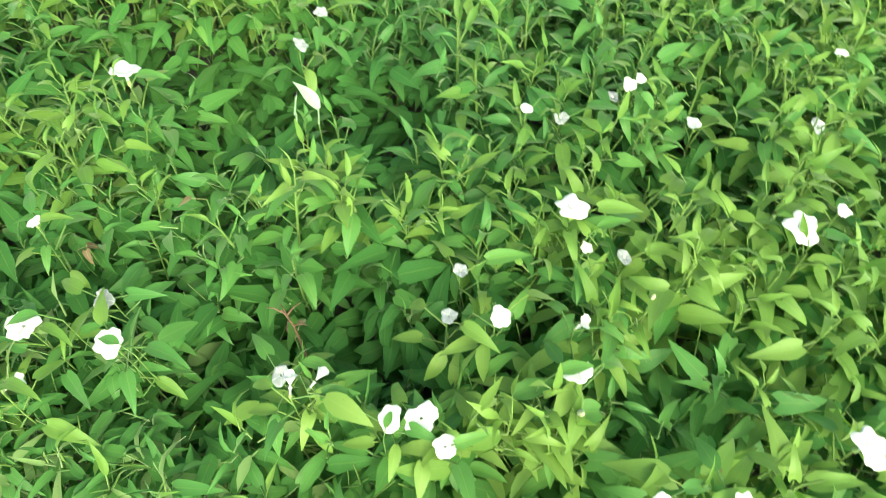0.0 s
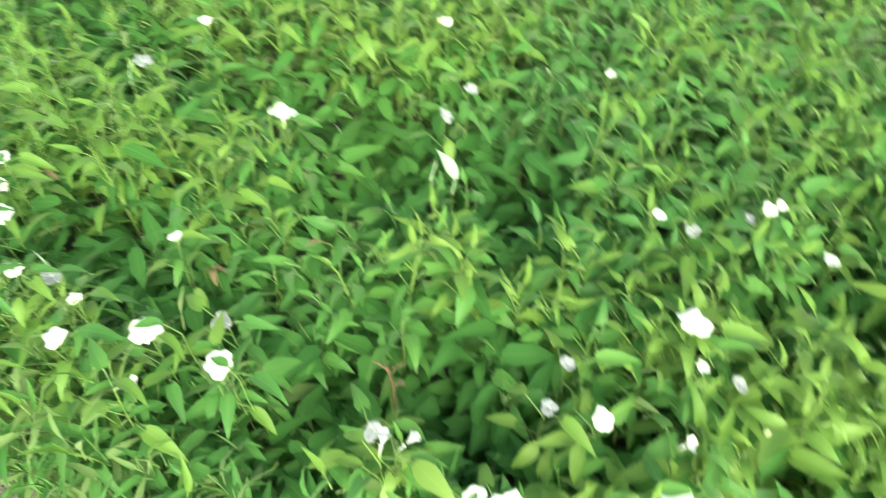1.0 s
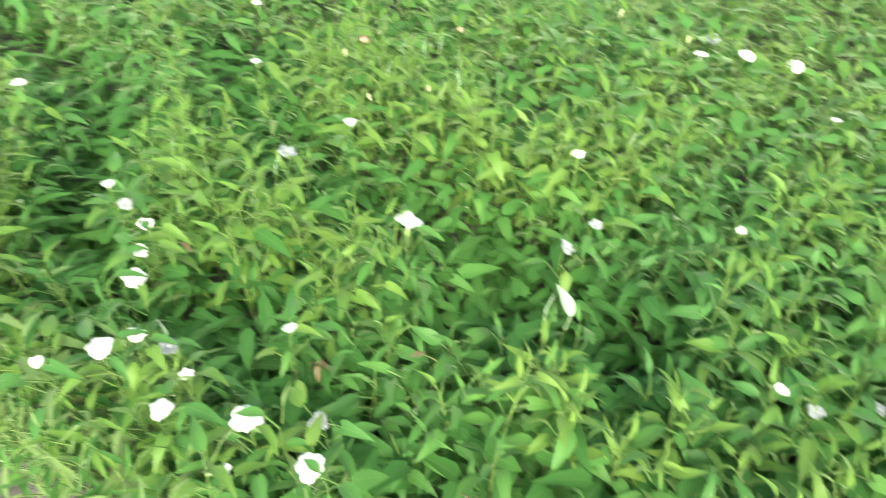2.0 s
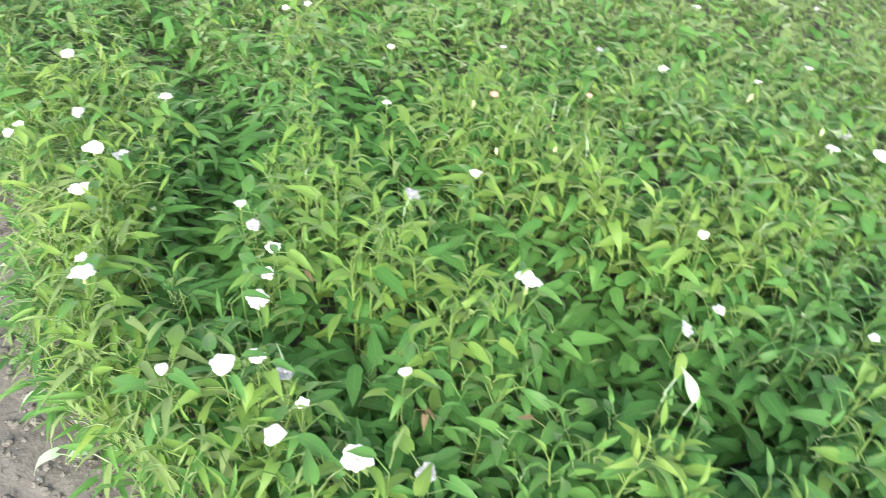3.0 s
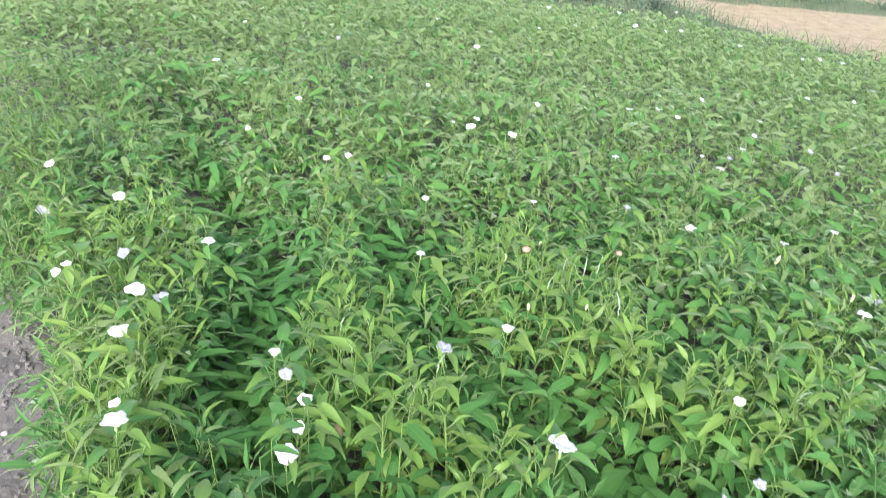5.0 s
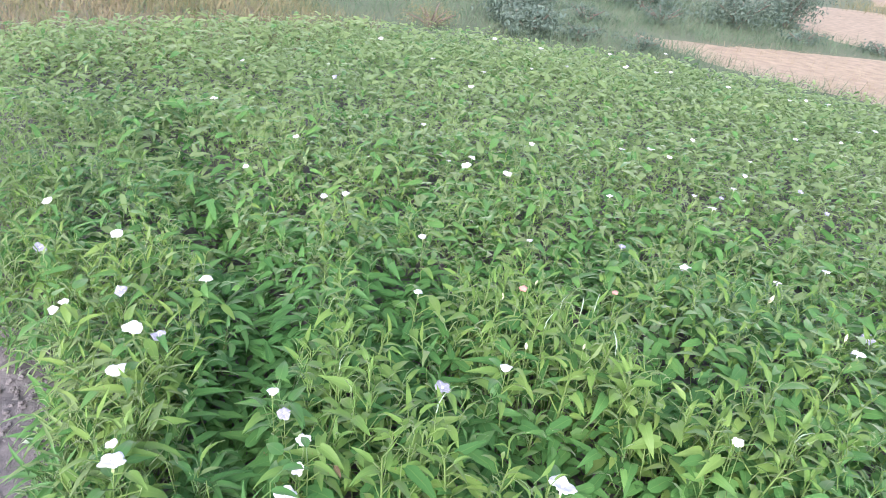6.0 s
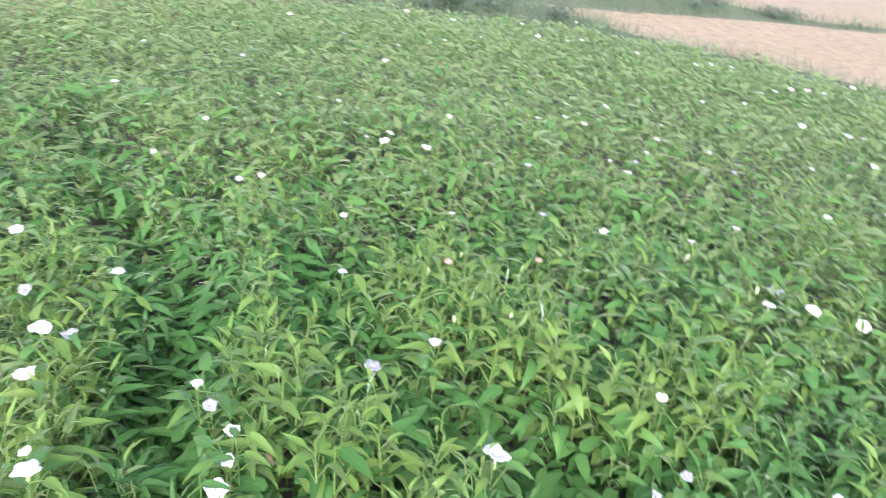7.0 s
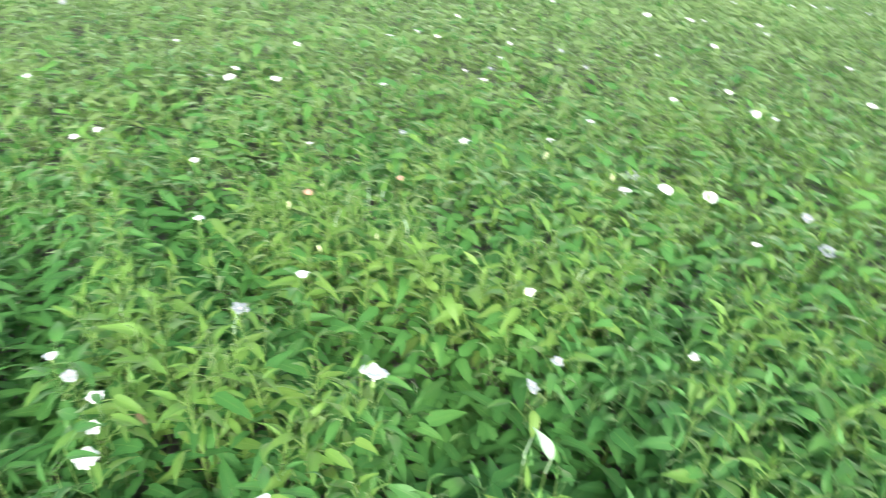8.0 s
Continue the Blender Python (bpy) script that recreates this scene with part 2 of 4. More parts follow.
def leaf_set(stations, half_cols, stalk=True):
    """Twelve leaves in three ages: four upright young ones, four full ones, four broad low ones."""
    r = random.Random(5)
    made = []
    for age in range(3):
        for k in range(4):
            if age == 0 and k == 0:
                dims = (0.060, 0.013, 0.024, 76, 72, 20, 60)
            elif age == 0:
                dims = (0.066 + 0.008 * k, 0.018 + 0.004 * k, 0.028 + 0.006 * k, 68, r.uniform(40, 74), r.uniform(30, 95), r.uniform(12, 30))
            elif age == 1:
                dims = (0.084 + 0.009 * k, 0.034 + 0.0045 * k, 0.045 + 0.009 * k, 58, r.uniform(12, 52), r.uniform(30, 85), r.uniform(5, 20))
            else:
                dims = (0.082 + 0.008 * k, 0.040 + 0.004 * k, 0.055 + 0.009 * k, 46, r.uniform(-4, 30), r.uniform(20, 60), r.uniform(3, 14))
            L, W, pet, rise, start, droop, fold = dims
            L, W, pet = L * 0.82, W * (0.70 if age == 0 else 0.78), pet * 0.95
            made.append(leaf_shape(L, W, stations, half_cols, pet, rise, start, droop, fold, r.uniform(0.006, 0.02), k + 4 * age, stalk))
    return made


def many(name, shapes, kinds, mats4, material_, slots=None, smooth=True):
    """One mesh of many shapes: kinds picks a shape, slots a material for each 4 x 4 matrix."""
    kinds, mats4 = np.asarray(kinds), np.asarray(mats4)
    slots = np.zeros(len(kinds), np.int32) if slots is None else np.asarray(slots, np.int32)
    V, F, U, S, base = [], [], [], [], 0
    for k, (v, f, uv) in enumerate(shapes):
        m = mats4[kinds == k]
        if not len(m):
            continue
        w = np.einsum('nij,vj->nvi', m[:, :3, :3], v) + m[:, None, :3, 3]
        V.append(w.reshape(-1, 3))
        F.append((f[None] + (base + np.arange(len(m)) * len(v))[:, None, None]).reshape(-1, 4))
        U.append(np.broadcast_to(uv[None], (len(m), *uv.shape)).reshape(-1, 4, 2))
        S.append(np.repeat(slots[kinds == k], len(f)))
        base += len(m) * len(v)
    return quads(name, np.concatenate(V), np.concatenate(F), np.concatenate(U), material_, smooth, np.concatenate(S))


def tube(points, radii, sides=5):
    """Verts, faces, uvs of a round tube along points."""
    v, f = [], []
    for i, p in enumerate(points):
        p = Vector(p)
        d = (Vector(points[min(i + 1, len(points) - 1)]) - Vector(points[max(i - 1, 0)])).normalized()
        x = d.cross(Vector((0.31, 0.95, 0.05))).normalized()
        y = d.cross(x)
        for k in range(sides):
            a = 2 * math.pi * k / sides
            v.append(tuple(p + (x * math.cos(a) + y * math.sin(a)) * radii[i]))
    for i in range(len(points) - 1):
        f += [[i * sides + k, i * sides + (k + 1) % sides, (i + 1) * sides + (k + 1) % sides, (i + 1) * sides + k] for k in range(sides)]
    return np.array(v), np.array(f), np.zeros((len(f), 4, 2))


def part(name, mesh, parent, m=None, label=""):
    ob = new(name, mesh)
    ob.parent = parent
    if m is not None:
        ob.matrix_basis = m
    if label:
        tagged(ob, label)
    return ob


# ---- the ground: bare earth path, one sheet to the horizon ----
# the crop's outline, seen from above
FIELD = [(-6.2, 1.42), (-3.6, 0.97), (-2.9, 0.86), (-2.45, 0.82), (-2.15, 0.83), (-1.96, 0.79), (-1.76, 0.65), (-1.5, 0.57), (-1.2, 0.54), (-0.7, 0.50), (-0.2, 0.42), (0.6, 0.36), (2.0, 0.30),
         (2.2, 2.6), (2.0, 5.0), (2.25, 8.05), (-0.9, 7.75), (-3.1, 7.6), (-3.8, 6.95), (-4.7, 6.35), (-5.75, 5.5), (-6.1, 3.6)]
STRAW_NEAR = [(14.0, 10.4), (2.0, 9.7), (-0.9, 9.6), (-2.1, 9.55), (-2.97, 9.5), (-3.9, 9.75), (-4.75, 10.05), (-5.2, 10.4), (-4.6, 10.95), (-4.3, 11.2), (-3.72, 12.1), (-2.75, 13.4), (-1.9, 14.2), (2.0, 18.4), (14.0, 32.0)]
STRAW_FAR = [(16.0, 34.2), (3.0, 20.6), (-1.0, 16.1), (-1.9, 15.1), (-3.1, 14.9), (-4.1, 15.4), (-5.0, 17.4), (-6.1, 20.5), (-5.9, 22.9), (-4.9, 24.0), (-3.5, 24.6), (6.0, 33.0)]
STRAW_LAST = [(14.0, 45.0), (-1.0, 31.0), (-4.2, 28.4), (-5.4, 27.0), (-9.0, 40.0), (-9.0, 90.0), (40.0, 90.0)]


def inside(poly, x, y):
    x, y = np.asarray(x, float), np.asarray(y, float)
    hit = np.zeros(np.broadcast(x, y).shape, bool)
    for (x0, y0), (x1, y1) in zip(poly, poly[1:] + poly[:1]):
        if y0 != y1:
            hit ^= ((y0 > y) != (y1 > y)) & (x < (x1 - x0) * (y - y0) / (y1 - y0) + x0)
    return hit


def edge_distance(poly, x, y):
    d = np.full(np.shape(x), 1e9)
    for (x0, y0), (x1, y1) in zip(poly, poly[1:] + poly[:1]):
        ux, uy = x1 - x0, y1 - y0
        k = np.clip(((x - x0) * ux + (y - y0) * uy) / (ux * ux + uy * uy), 0, 1)
        d = np.minimum(d, np.hypot(x - x0 - k * ux, y - y0 - k * uy))
    return d


def soil_height(x, y):
    q = Vector((x, y, 0))
    near = 1.0 / (1.0 + (max(0.0, math.hypot(x, y) - 4) / 3) ** 2)
    return near * (0.018 * noise.noise(q * 2.3) + 0.012 * noise.noise(q * 9) + 0.007 * noise.noise(q * 23) + 0.012 * max(0, noise.noise(q * 14 + Vector((5, 2, 0))) - 0.15)) - 0.012 - 0.03 * (1 - near)


def axis(lo, hi, step, far, grow):
    a = list(np.arange(lo, hi + 1e-6, step))
    d, p = step, hi
    while p < far:
        d *= grow
        p += d
        a.append(p)
    d, p = step, lo
    while p > -far:
        d *= grow
        p -= d
        a.insert(0, p)
    return a


xs, ys = axis(-3.6, 0.6, 0.025, 400, 1.16), axis(-0.4, 1.2, 0.025, 400, 1.16)
gv = [(x, y, soil_height(x, y)) for y in ys for x in xs]
gf = np.array(grid_faces(len(ys), len(xs)))
ground = tagged(new("ground", quads("ground", gv, gf, np.zeros((len(gf), 4, 2)), SOIL)), "bare grey-brown crumbly earth with small clods", "ground", kind="structure")


def litter_sheet(name, poly, z, label, mat=STRAW_GROUND, kind="field"):
    """A sheet of straw litter or turf over the earth with a ragged border."""
    r = random.Random(len(poly) + int(poly[0][0]))
    bm = bmesh.new()
    ring = []
    for (x0, y0), (x1, y1) in zip(poly, poly[1:] + poly[:1]):
        n = max(2, int(math.hypot(x1 - x0, y1 - y0) / 0.25))
        n = min(n, 60)
        for k in range(n):
            t = k / n
            ring.append(bm.verts.new((x0 + (x1 - x0) * t + r.uniform(-0.08, 0.08), y0 + (y1 - y0) * t + r.uniform(-0.08, 0.08), z)))
    face = bm.faces.new(ring)
    bmesh.ops.triangulate(bm, faces=[face])
    bmesh.ops.recalc_face_normals(bm, faces=bm.faces[:])
    me = bpy.data.meshes.new(name)
    bm.to_mesh(me)
    bm.free()
    me.materials.append(mat)
    return tagged(new(name, me), label, kind, kind="structure")


BANK = [(-6.1, 5.7), (-4.7, 6.5), (-3.7, 7.2), (-2.2, 7.8), (3.6, 8.3), (3.6, 9.6), (-0.9, 9.5), (-2.97, 9.4), (-3.9, 9.65), (-5.3, 10.4), (-4.3, 11.3), (-3.72, 12.2), (-2.75, 13.5), (-1.9, 14.3), (2.0, 18.5), (14.0, 32.1), (16.0, 34.1), (3.0, 20.5), (-1.9, 15.0), (-3.1, 14.8), (-4.2, 15.3), (-5.1, 17.4), (-6.2, 20.5), (-6.1, 23.0), (-14.0, 27.0), (-14.0, 8.0)]
VERGE = [(-5.7, 1.4), (-5.5, 3.6), (-5.2, 5.45), (-5.6, 6.0), (-14.0, 8.2), (-14.0, 1.0)]
TURF_EDGE = [(-6.1, 5.6), (-4.7, 6.2), (-3.7, 6.9), (-3.0, 7.4), (4.0, 7.9), (24.0, 8.4), (24.0, 60.0), (-14.0, 60.0), (-14.0, 7.6)]
litter_sheet("bank_turf", TURF_EDGE, 0.000, "matted grey-green turf behind the crop", TURF, "turf")
litter_sheet("verge_turf", [(-6.3, 1.4), (-6.2, 3.6), (-5.7, 5.3), (-5.4, 7.0), (-14.0, 9.0), (-14.0, 1.0)], -0.006, "dry brown turf of the verge", DRY_TURF, "turf")
litter_sheet("straw_field", STRAW_NEAR, 0.008, "harvested field covered with pale pinkish straw")
litter_sheet("straw_field", STRAW_FAR, 0.008, "second harvested straw field behind a grass strip")
litter_sheet("straw_field", STRAW_LAST, 0.008, "far pale harvested field")

# ---- the crop ----
FLOWERS = []
# furrows between the clumps, as lines on the plan: depth, half width, points
FURROWS = [(0.25, 0.17, [(-0.05, 0.79), (-0.43, 0.77), (-0.76, 0.89), (-0.98, 0.88), (-1.22, 0.92), (-1.41, 1.01), (-1.54, 1.10), (-1.76, 1.28), (-1.95, 1.50), (-2.60, 1.62)]),
           (0.26, 0.16, [(-0.13, 1.38), (-0.35, 1.53), (-0.58, 1.50), (-0.95, 1.53), (-1.15, 1.47)]),
           (0.22, 0.16, [(-0.70, 2.08), (-1.12, 2.25), (-1.50, 2.30), (-1.84, 2.05), (-1.48, 1.66)]),
           (0.22, 0.18, [(-0.80, 3.10), (-1.36, 3.06), (-1.43, 2.70), (-1.60, 2.48)]),
           (0.20, 0.19, [(-2.19, 2.87), (-2.30, 2.10), (-2.70, 1.97), (-3.75, 2.05)]),
           (0.07, 0.12, [(-1.98, 1.11), (-1.83, 1.06)]),
           (0.18, 0.15, [(-0.62, 1.57), (-0.52, 1.45), (-0.50, 1.32)]),
           (0.16, 0.14, [(-2.91, 1.10), (-2.71, 1.14), (-2.58, 1.22)]),
           (0.20, 0.20, [(-4.46, 1.97), (-4.31, 2.30), (-3.89, 2.76)]),
           (0.18, 0.17, [(-3.49, 1.47), (-3.29, 1.66), (-3.12, 2.02)]),
           (0.20, 0.20, [(-1.42, 3.69), (-1.10, 3.57), (-0.75, 3.97)]),
           (0.17, 0.09, [(0.36, 0.74), (0.46, 0.80)]), (0.12, 0.09, [(0.50, 1.24), (0.58, 1.27)])]
MOUNDS = [(-0.20, 1.08, 0.16, 0.015), (-0.02, 1.43, 0.17, 0.03), (0.49, 0.98, 0.18, 0.025), (-1.28, 1.20, 0.20, 0.06), (-0.98, 1.34, 0.13, 0.045), (-0.42, 1.83, 0.20, 0.04),
          (-0.95, 0.64, 0.14, 0.03), (-0.45, 0.58, 0.12, 0.03), (0.15, 0.62, 0.14, 0.02), (-1.20, 1.92, 0.22, 0.06), (-0.75, 1.80, 0.18, 0.04), (-0.69, 2.61, 0.24, 0.05), (-0.92, 2.13, 0.15, 0.05), (-1.40, 0.68, 0.15, 0.03), (-0.72, 1.20, 0.15, 0.03), (-2.27, 3.02, 0.32, 0.05)]


@functools.lru_cache(None)
def furrow(x, y):
    """Depth by which the canopy sinks between the clumps."""
    deepest = 0.0
    for depth, half, line in FURROWS:
        for (x0, y0), (x1, y1) in zip(line, line[1:]):
            ux, uy = x1 - x0, y1 - y0
            k = max(0.0, min(1.0, ((x - x0) * ux + (y - y0) * uy) / (ux * ux + uy * uy)))
            d2 = (x - x0 - k * ux) ** 2 + (y - y0 - k * uy) ** 2
            deepest = max(deepest, 1.1 * depth * math.exp(-d2 / (0.75 * half * half)))
    return deepest


@functools.lru_cache(None)
def canopy(x, y):
    """Height of the leaf canopy over the earth."""
    q = Vector((x, y, 3.0))
    h = 0.395 + 0.075 * noise.noise(q * 1.5) + 0.06 * noise.noise(q * 4.1)
    for hx, hy, r, d in MOUNDS:
        h += 2.3 * d * math.exp(-((x - hx) ** 2 + (y - hy) ** 2) / (1.5 * r * r))
    h += 0.05 * min(1.0, max(0.0, math.hypot(x, y) - 1.7))
    h += 0.05 * noise.noise(q * 2.6) * min(1.0, max(0.0, math.hypot(x, y) - 2.0))
    h -= 1.25 * furrow(x, y)
    # the shoots that bear flowers reach up to them
    for fx, fy, fz in FLOWERS:
        d2 = (x - fx) ** 2 + (y - fy) ** 2
        if d2 < 0.08:
            h += 0.9 * math.exp(-d2 / 0.007) * max(0.0, fz - 0.002 - h)
    d = float(edge_distance(FIELD, np.array(x), np.array(y)))
    fade = 0.16 if y < 1.8 else 0.6
    return max(0.11, h * min(1.0, (0.42 if y < 1.8 else 0.55) + 0.5 * d / fade))


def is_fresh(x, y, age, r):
    """Whether a leaf is one of the fresh yellow-green ones, which tall vigorous shoots bear most; light on mounds and
    shade in furrows are painted by it too.
    """
    vigour_and_light = (canopy(x, y) - 0.395) * 9.5 - 1.5 * furrow(x, y)
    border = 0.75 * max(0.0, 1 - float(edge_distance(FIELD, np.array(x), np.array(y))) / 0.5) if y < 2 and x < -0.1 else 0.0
    distant = 0.42 * min(1.0, max(0.0, (math.hypot(x, y) - 2.5) / 2.5))  # lighter leaf colour far off, standing in for haze
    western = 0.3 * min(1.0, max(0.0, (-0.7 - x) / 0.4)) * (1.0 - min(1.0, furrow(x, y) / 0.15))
    fewer_fresh = 0.55 * math.exp(-((x + 0.25) / 0.8) ** 4 - ((y - 1.7) / 0.7) ** 4)
    patch = 0.5 + fewer_fresh + 0.34 * noise.noise(Vector((x, y, 5)) * 2.7) + 0.24 * noise.noise(Vector((x, y, 8)) * 7.0) + r.uniform(-0.18, 0.18)
    vigour_and_light += (9.0 if x < -1.05 or y > 2.4 else 2.0) * sum(d * math.exp(-((x - hx) ** 2 + (y - hy) ** 2) / (1.5 * q * q)) for hx, hy, q, d in MOUNDS)
    return patch < (0.72, 0.43, 0.20)[age] + vigour_and_light + border + distant + western


@functools.lru_cache(None)
def border_dust(x, y):
    """Share of leaves powdered grey by the earth of the path."""
    return 0.6 * max(0.0, 1 - float(edge_distance(FIELD, np.array(x), np.array(y))) / 0.4) if y < 2 and x < -0.15 else 0.0


def clear_of_flowers(p):
    return all((p.x - fx) ** 2 + (p.y - fy) ** 2 > 0.0008 or p.z < fz - 0.005 for fx, fy, fz in FLOWERS)


@functools.lru_cache(None)
def slimness(x, y):
    """Breadth of the leaves: narrow along the path and in the crowded western clumps."""
    d = float(edge_distance(FIELD, np.array(x), np.array(y)))
    west = min(1.0, max(0.0, (-0.55 - x) / 0.6)) * min(1.0, max(0.0, (2.6 - y) / 0.6))
    slim = 1.06 - 0.2 * west - 0.45 * max(0.0, 1 - d / 0.42) * (y < 2 and x < -0.1) - 0.25 * max(0.0, noise.noise(Vector((x, y, 9)) * 1.3))
    return max(slim - 0.12 * min(1.0, max(0.0, math.hypot(x, y) - 2.2)), 0.44)


def shoot(x, y, r, n_leaves):
    """One upright shoot: points of its stem and its leaves as (age, variant, pose)."""
    h = max(0.08, canopy(x, y) - 0.04) * r.uniform(0.84, 1.08)
    az, lean = r.uniform(0, 2 * math.pi), r.uniform(0.02, 0.16)
    d = float(edge_distance(FIELD, np.array(x), np.array(y)))
    if d < 0.2 and y < 2:
        az, lean = r.uniform(-2.3, -0.8), r.uniform(0.1, 0.5)
    tip = Vector((math.cos(az) * lean * h, math.sin(az) * lean * h, h))
    pts = [Vector((0, 0, -0.02)), tip * 0.35 + Vector((-tip.x * 0.2, -tip.y * 0.2, 0)), tip * 0.7 + Vector((-tip.x * 0.12, -tip.y * 0.12, 0)), tip]
    slim = slimness(x, y)
    leaves, turn = [], r.uniform(0, 6.28)
    for i in range(n_leaves):
        k = i / (n_leaves - 1)
        s = 0.26 + 0.74 * k
        j = min(int(s * 3), 2)
        node_at = pts[j].lerp(pts[j + 1], s * 3 - j)
        turn += 2.4 + r.uniform(-0.35, 0.35)
        age = 0 if k > 0.76 else (1 if k > 0.3 else 2)
        size = (0.78 if k > 0.9 else 1.0) * r.uniform(0.74, 1.16) * (1.12 if slim < 0.7 else 1.0)
        m = Matrix.LocRotScale(node_at, Euler((radians(r.uniform(-32, 32)), radians(r.uniform(-18, 24)), turn)), (size, size * slim, size))
        leaves.append((age, r.randrange(4), m))
    return pts, leaves


def place_points(poly, box, per_m2, r, keep=lambda x, y: True):
    x0, x1, y0, y1 = box
    n = int((x1 - x0) * (y1 - y0) * per_m2)
    cols = max(1, int(math.sqrt(n * (x1 - x0) / (y1 - y0))))
    rows = max(1, n // cols)
    for j in range(rows):
        for i in range(cols):
            x, y = x0 + (i + r.random()) / cols * (x1 - x0), y0 + (j + r.random()) / rows * (y1 - y0)
            if inside(poly, x, y) and keep(x, y):
                yield x, y


def thinned(points, r, share):
    """Leaves out a share of the points where the canopy sinks into a hollow."""
    for x, y in points:
        if r.random() > share * furrow(x, y) / 0.18:
            yield x, y


NEAR = (-1.9, 1.0, 0.35, 2.1)


def in_near(x, y):
    return NEAR[0] < x < NEAR[1] and NEAR[2] < y < NEAR[3]


# ---- flowers ----
NEAR_SHAPES = leaf_set(8, 2)
LEAF_MESHES = [[quads("leaf", *sh, m) for sh in NEAR_SHAPES] for m in (LEAF, LEAF_YOUNG)]


def corolla_mesh(name, mat, opened, seed):
    """A funnel-shaped corolla of diameter 1 with five shallow lobes and a crumpled rim, its mouth up, throat at the origin."""
    r = random.Random(seed)
    rings, sides = [0.05, 0.10, 0.2, 0.34, 0.44, 0.5], 30
    v, f, uv = [], [], []
    ph = [r.uniform(0, 6.28) for _ in range(4)]
    star, ruffle = r.uniform(0.05, 0.26), r.uniform(0.02, 0.06)
    for i, q in enumerate(rings):
        for k in range(sides + 1):
            a = 2 * math.pi * k / sides
            e = i / 5
            # five corners where the pleats end, the rim drawn in between them
            lobe = 1 + e ** 1.5 * (star * (abs(math.cos(2.5 * a)) ** 1.5 - 0.6) + 0.09 * math.sin(2 * a + ph[0]) + 0.06 * math.sin(3 * a + ph[3])) + ruffle * e * e * math.sin(10 * a + ph[2])
            lobe -= 0.22 * e ** 3 * max(0.0, math.cos(a - ph[1])) ** 10
            flat = q * lobe * (1 if opened > 0.6 else 0.35 + 0.65 * opened)
            z = (0.42 if opened > 0.6 else 1.0) * (q / 0.5) ** 0.6 * (1.15 - opened) * 1.3 + (0.05 * math.sin(2 * a + ph[2]) + 0.035 * math.sin(3 * a + ph[1]) + 0.02 * math.cos(5 * a) + 0.015 * math.sin(8 * a + ph[2])) * e ** 2 - 0.02
            if i == 5:
                z -= 0.05
            v.append((flat * math.cos(a), flat * math.sin(a), z))
    f = grid_faces(len(rings), sides + 1)
    uv = [[((c % (sides + 1)) / sides, (c // (sides + 1)) / 5) for c in q] for q in f]
    return quads(name, v, f, uv, mat)


COROLLAS = {k: [corolla_mesh("corolla", m, o, 10 * j + i) for j in range(9)] for i, (k, m, o) in enumerate((('w', PETAL, 0.92), ('u', PETAL, 0.9), ('l', PETAL_LILAC_SHADE, 0.85), ('s', PETAL, 0.45)))}
_v, _f, _u = tube([(0, 0, -0.40), (0, 0, -0.22), (0, 0, 0.0), (0, 0, 0.10)], [0.045, 0.05, 0.06, 0.10], 8)
TUBE = quads("tube", _v, _f, _u + np.array((0.1, 1.0)), PETAL)
SEPALS = quads("calyx", *tube([(0, 0, -0.50), (0, 0, -0.44), (0, 0, -0.34), (0, 0, -0.26)], [0.03, 0.085, 0.075, 0.06], 7), CALYX)
STALKS = [quads("stalk", *tube([(0.10 * math.cos(k), 0.10 * math.sin(k), -1.0), (0.05 * math.cos(k), 0.05 * math.sin(k), -0.55), (0.012 * math.cos(k + 1), 0.012 * math.sin(k + 1), -0.2), (0, 0, 0)], [0.006, 0.005, 0.004, 0.004], 5), STEM) for k in range(4)]
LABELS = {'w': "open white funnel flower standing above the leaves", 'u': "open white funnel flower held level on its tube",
          'l': "lilac flower half sunk among the leaves, with shade in its colour", 's': "half-closed white trumpet flower on a thin stalk"}
flower_rng = random.Random(77)


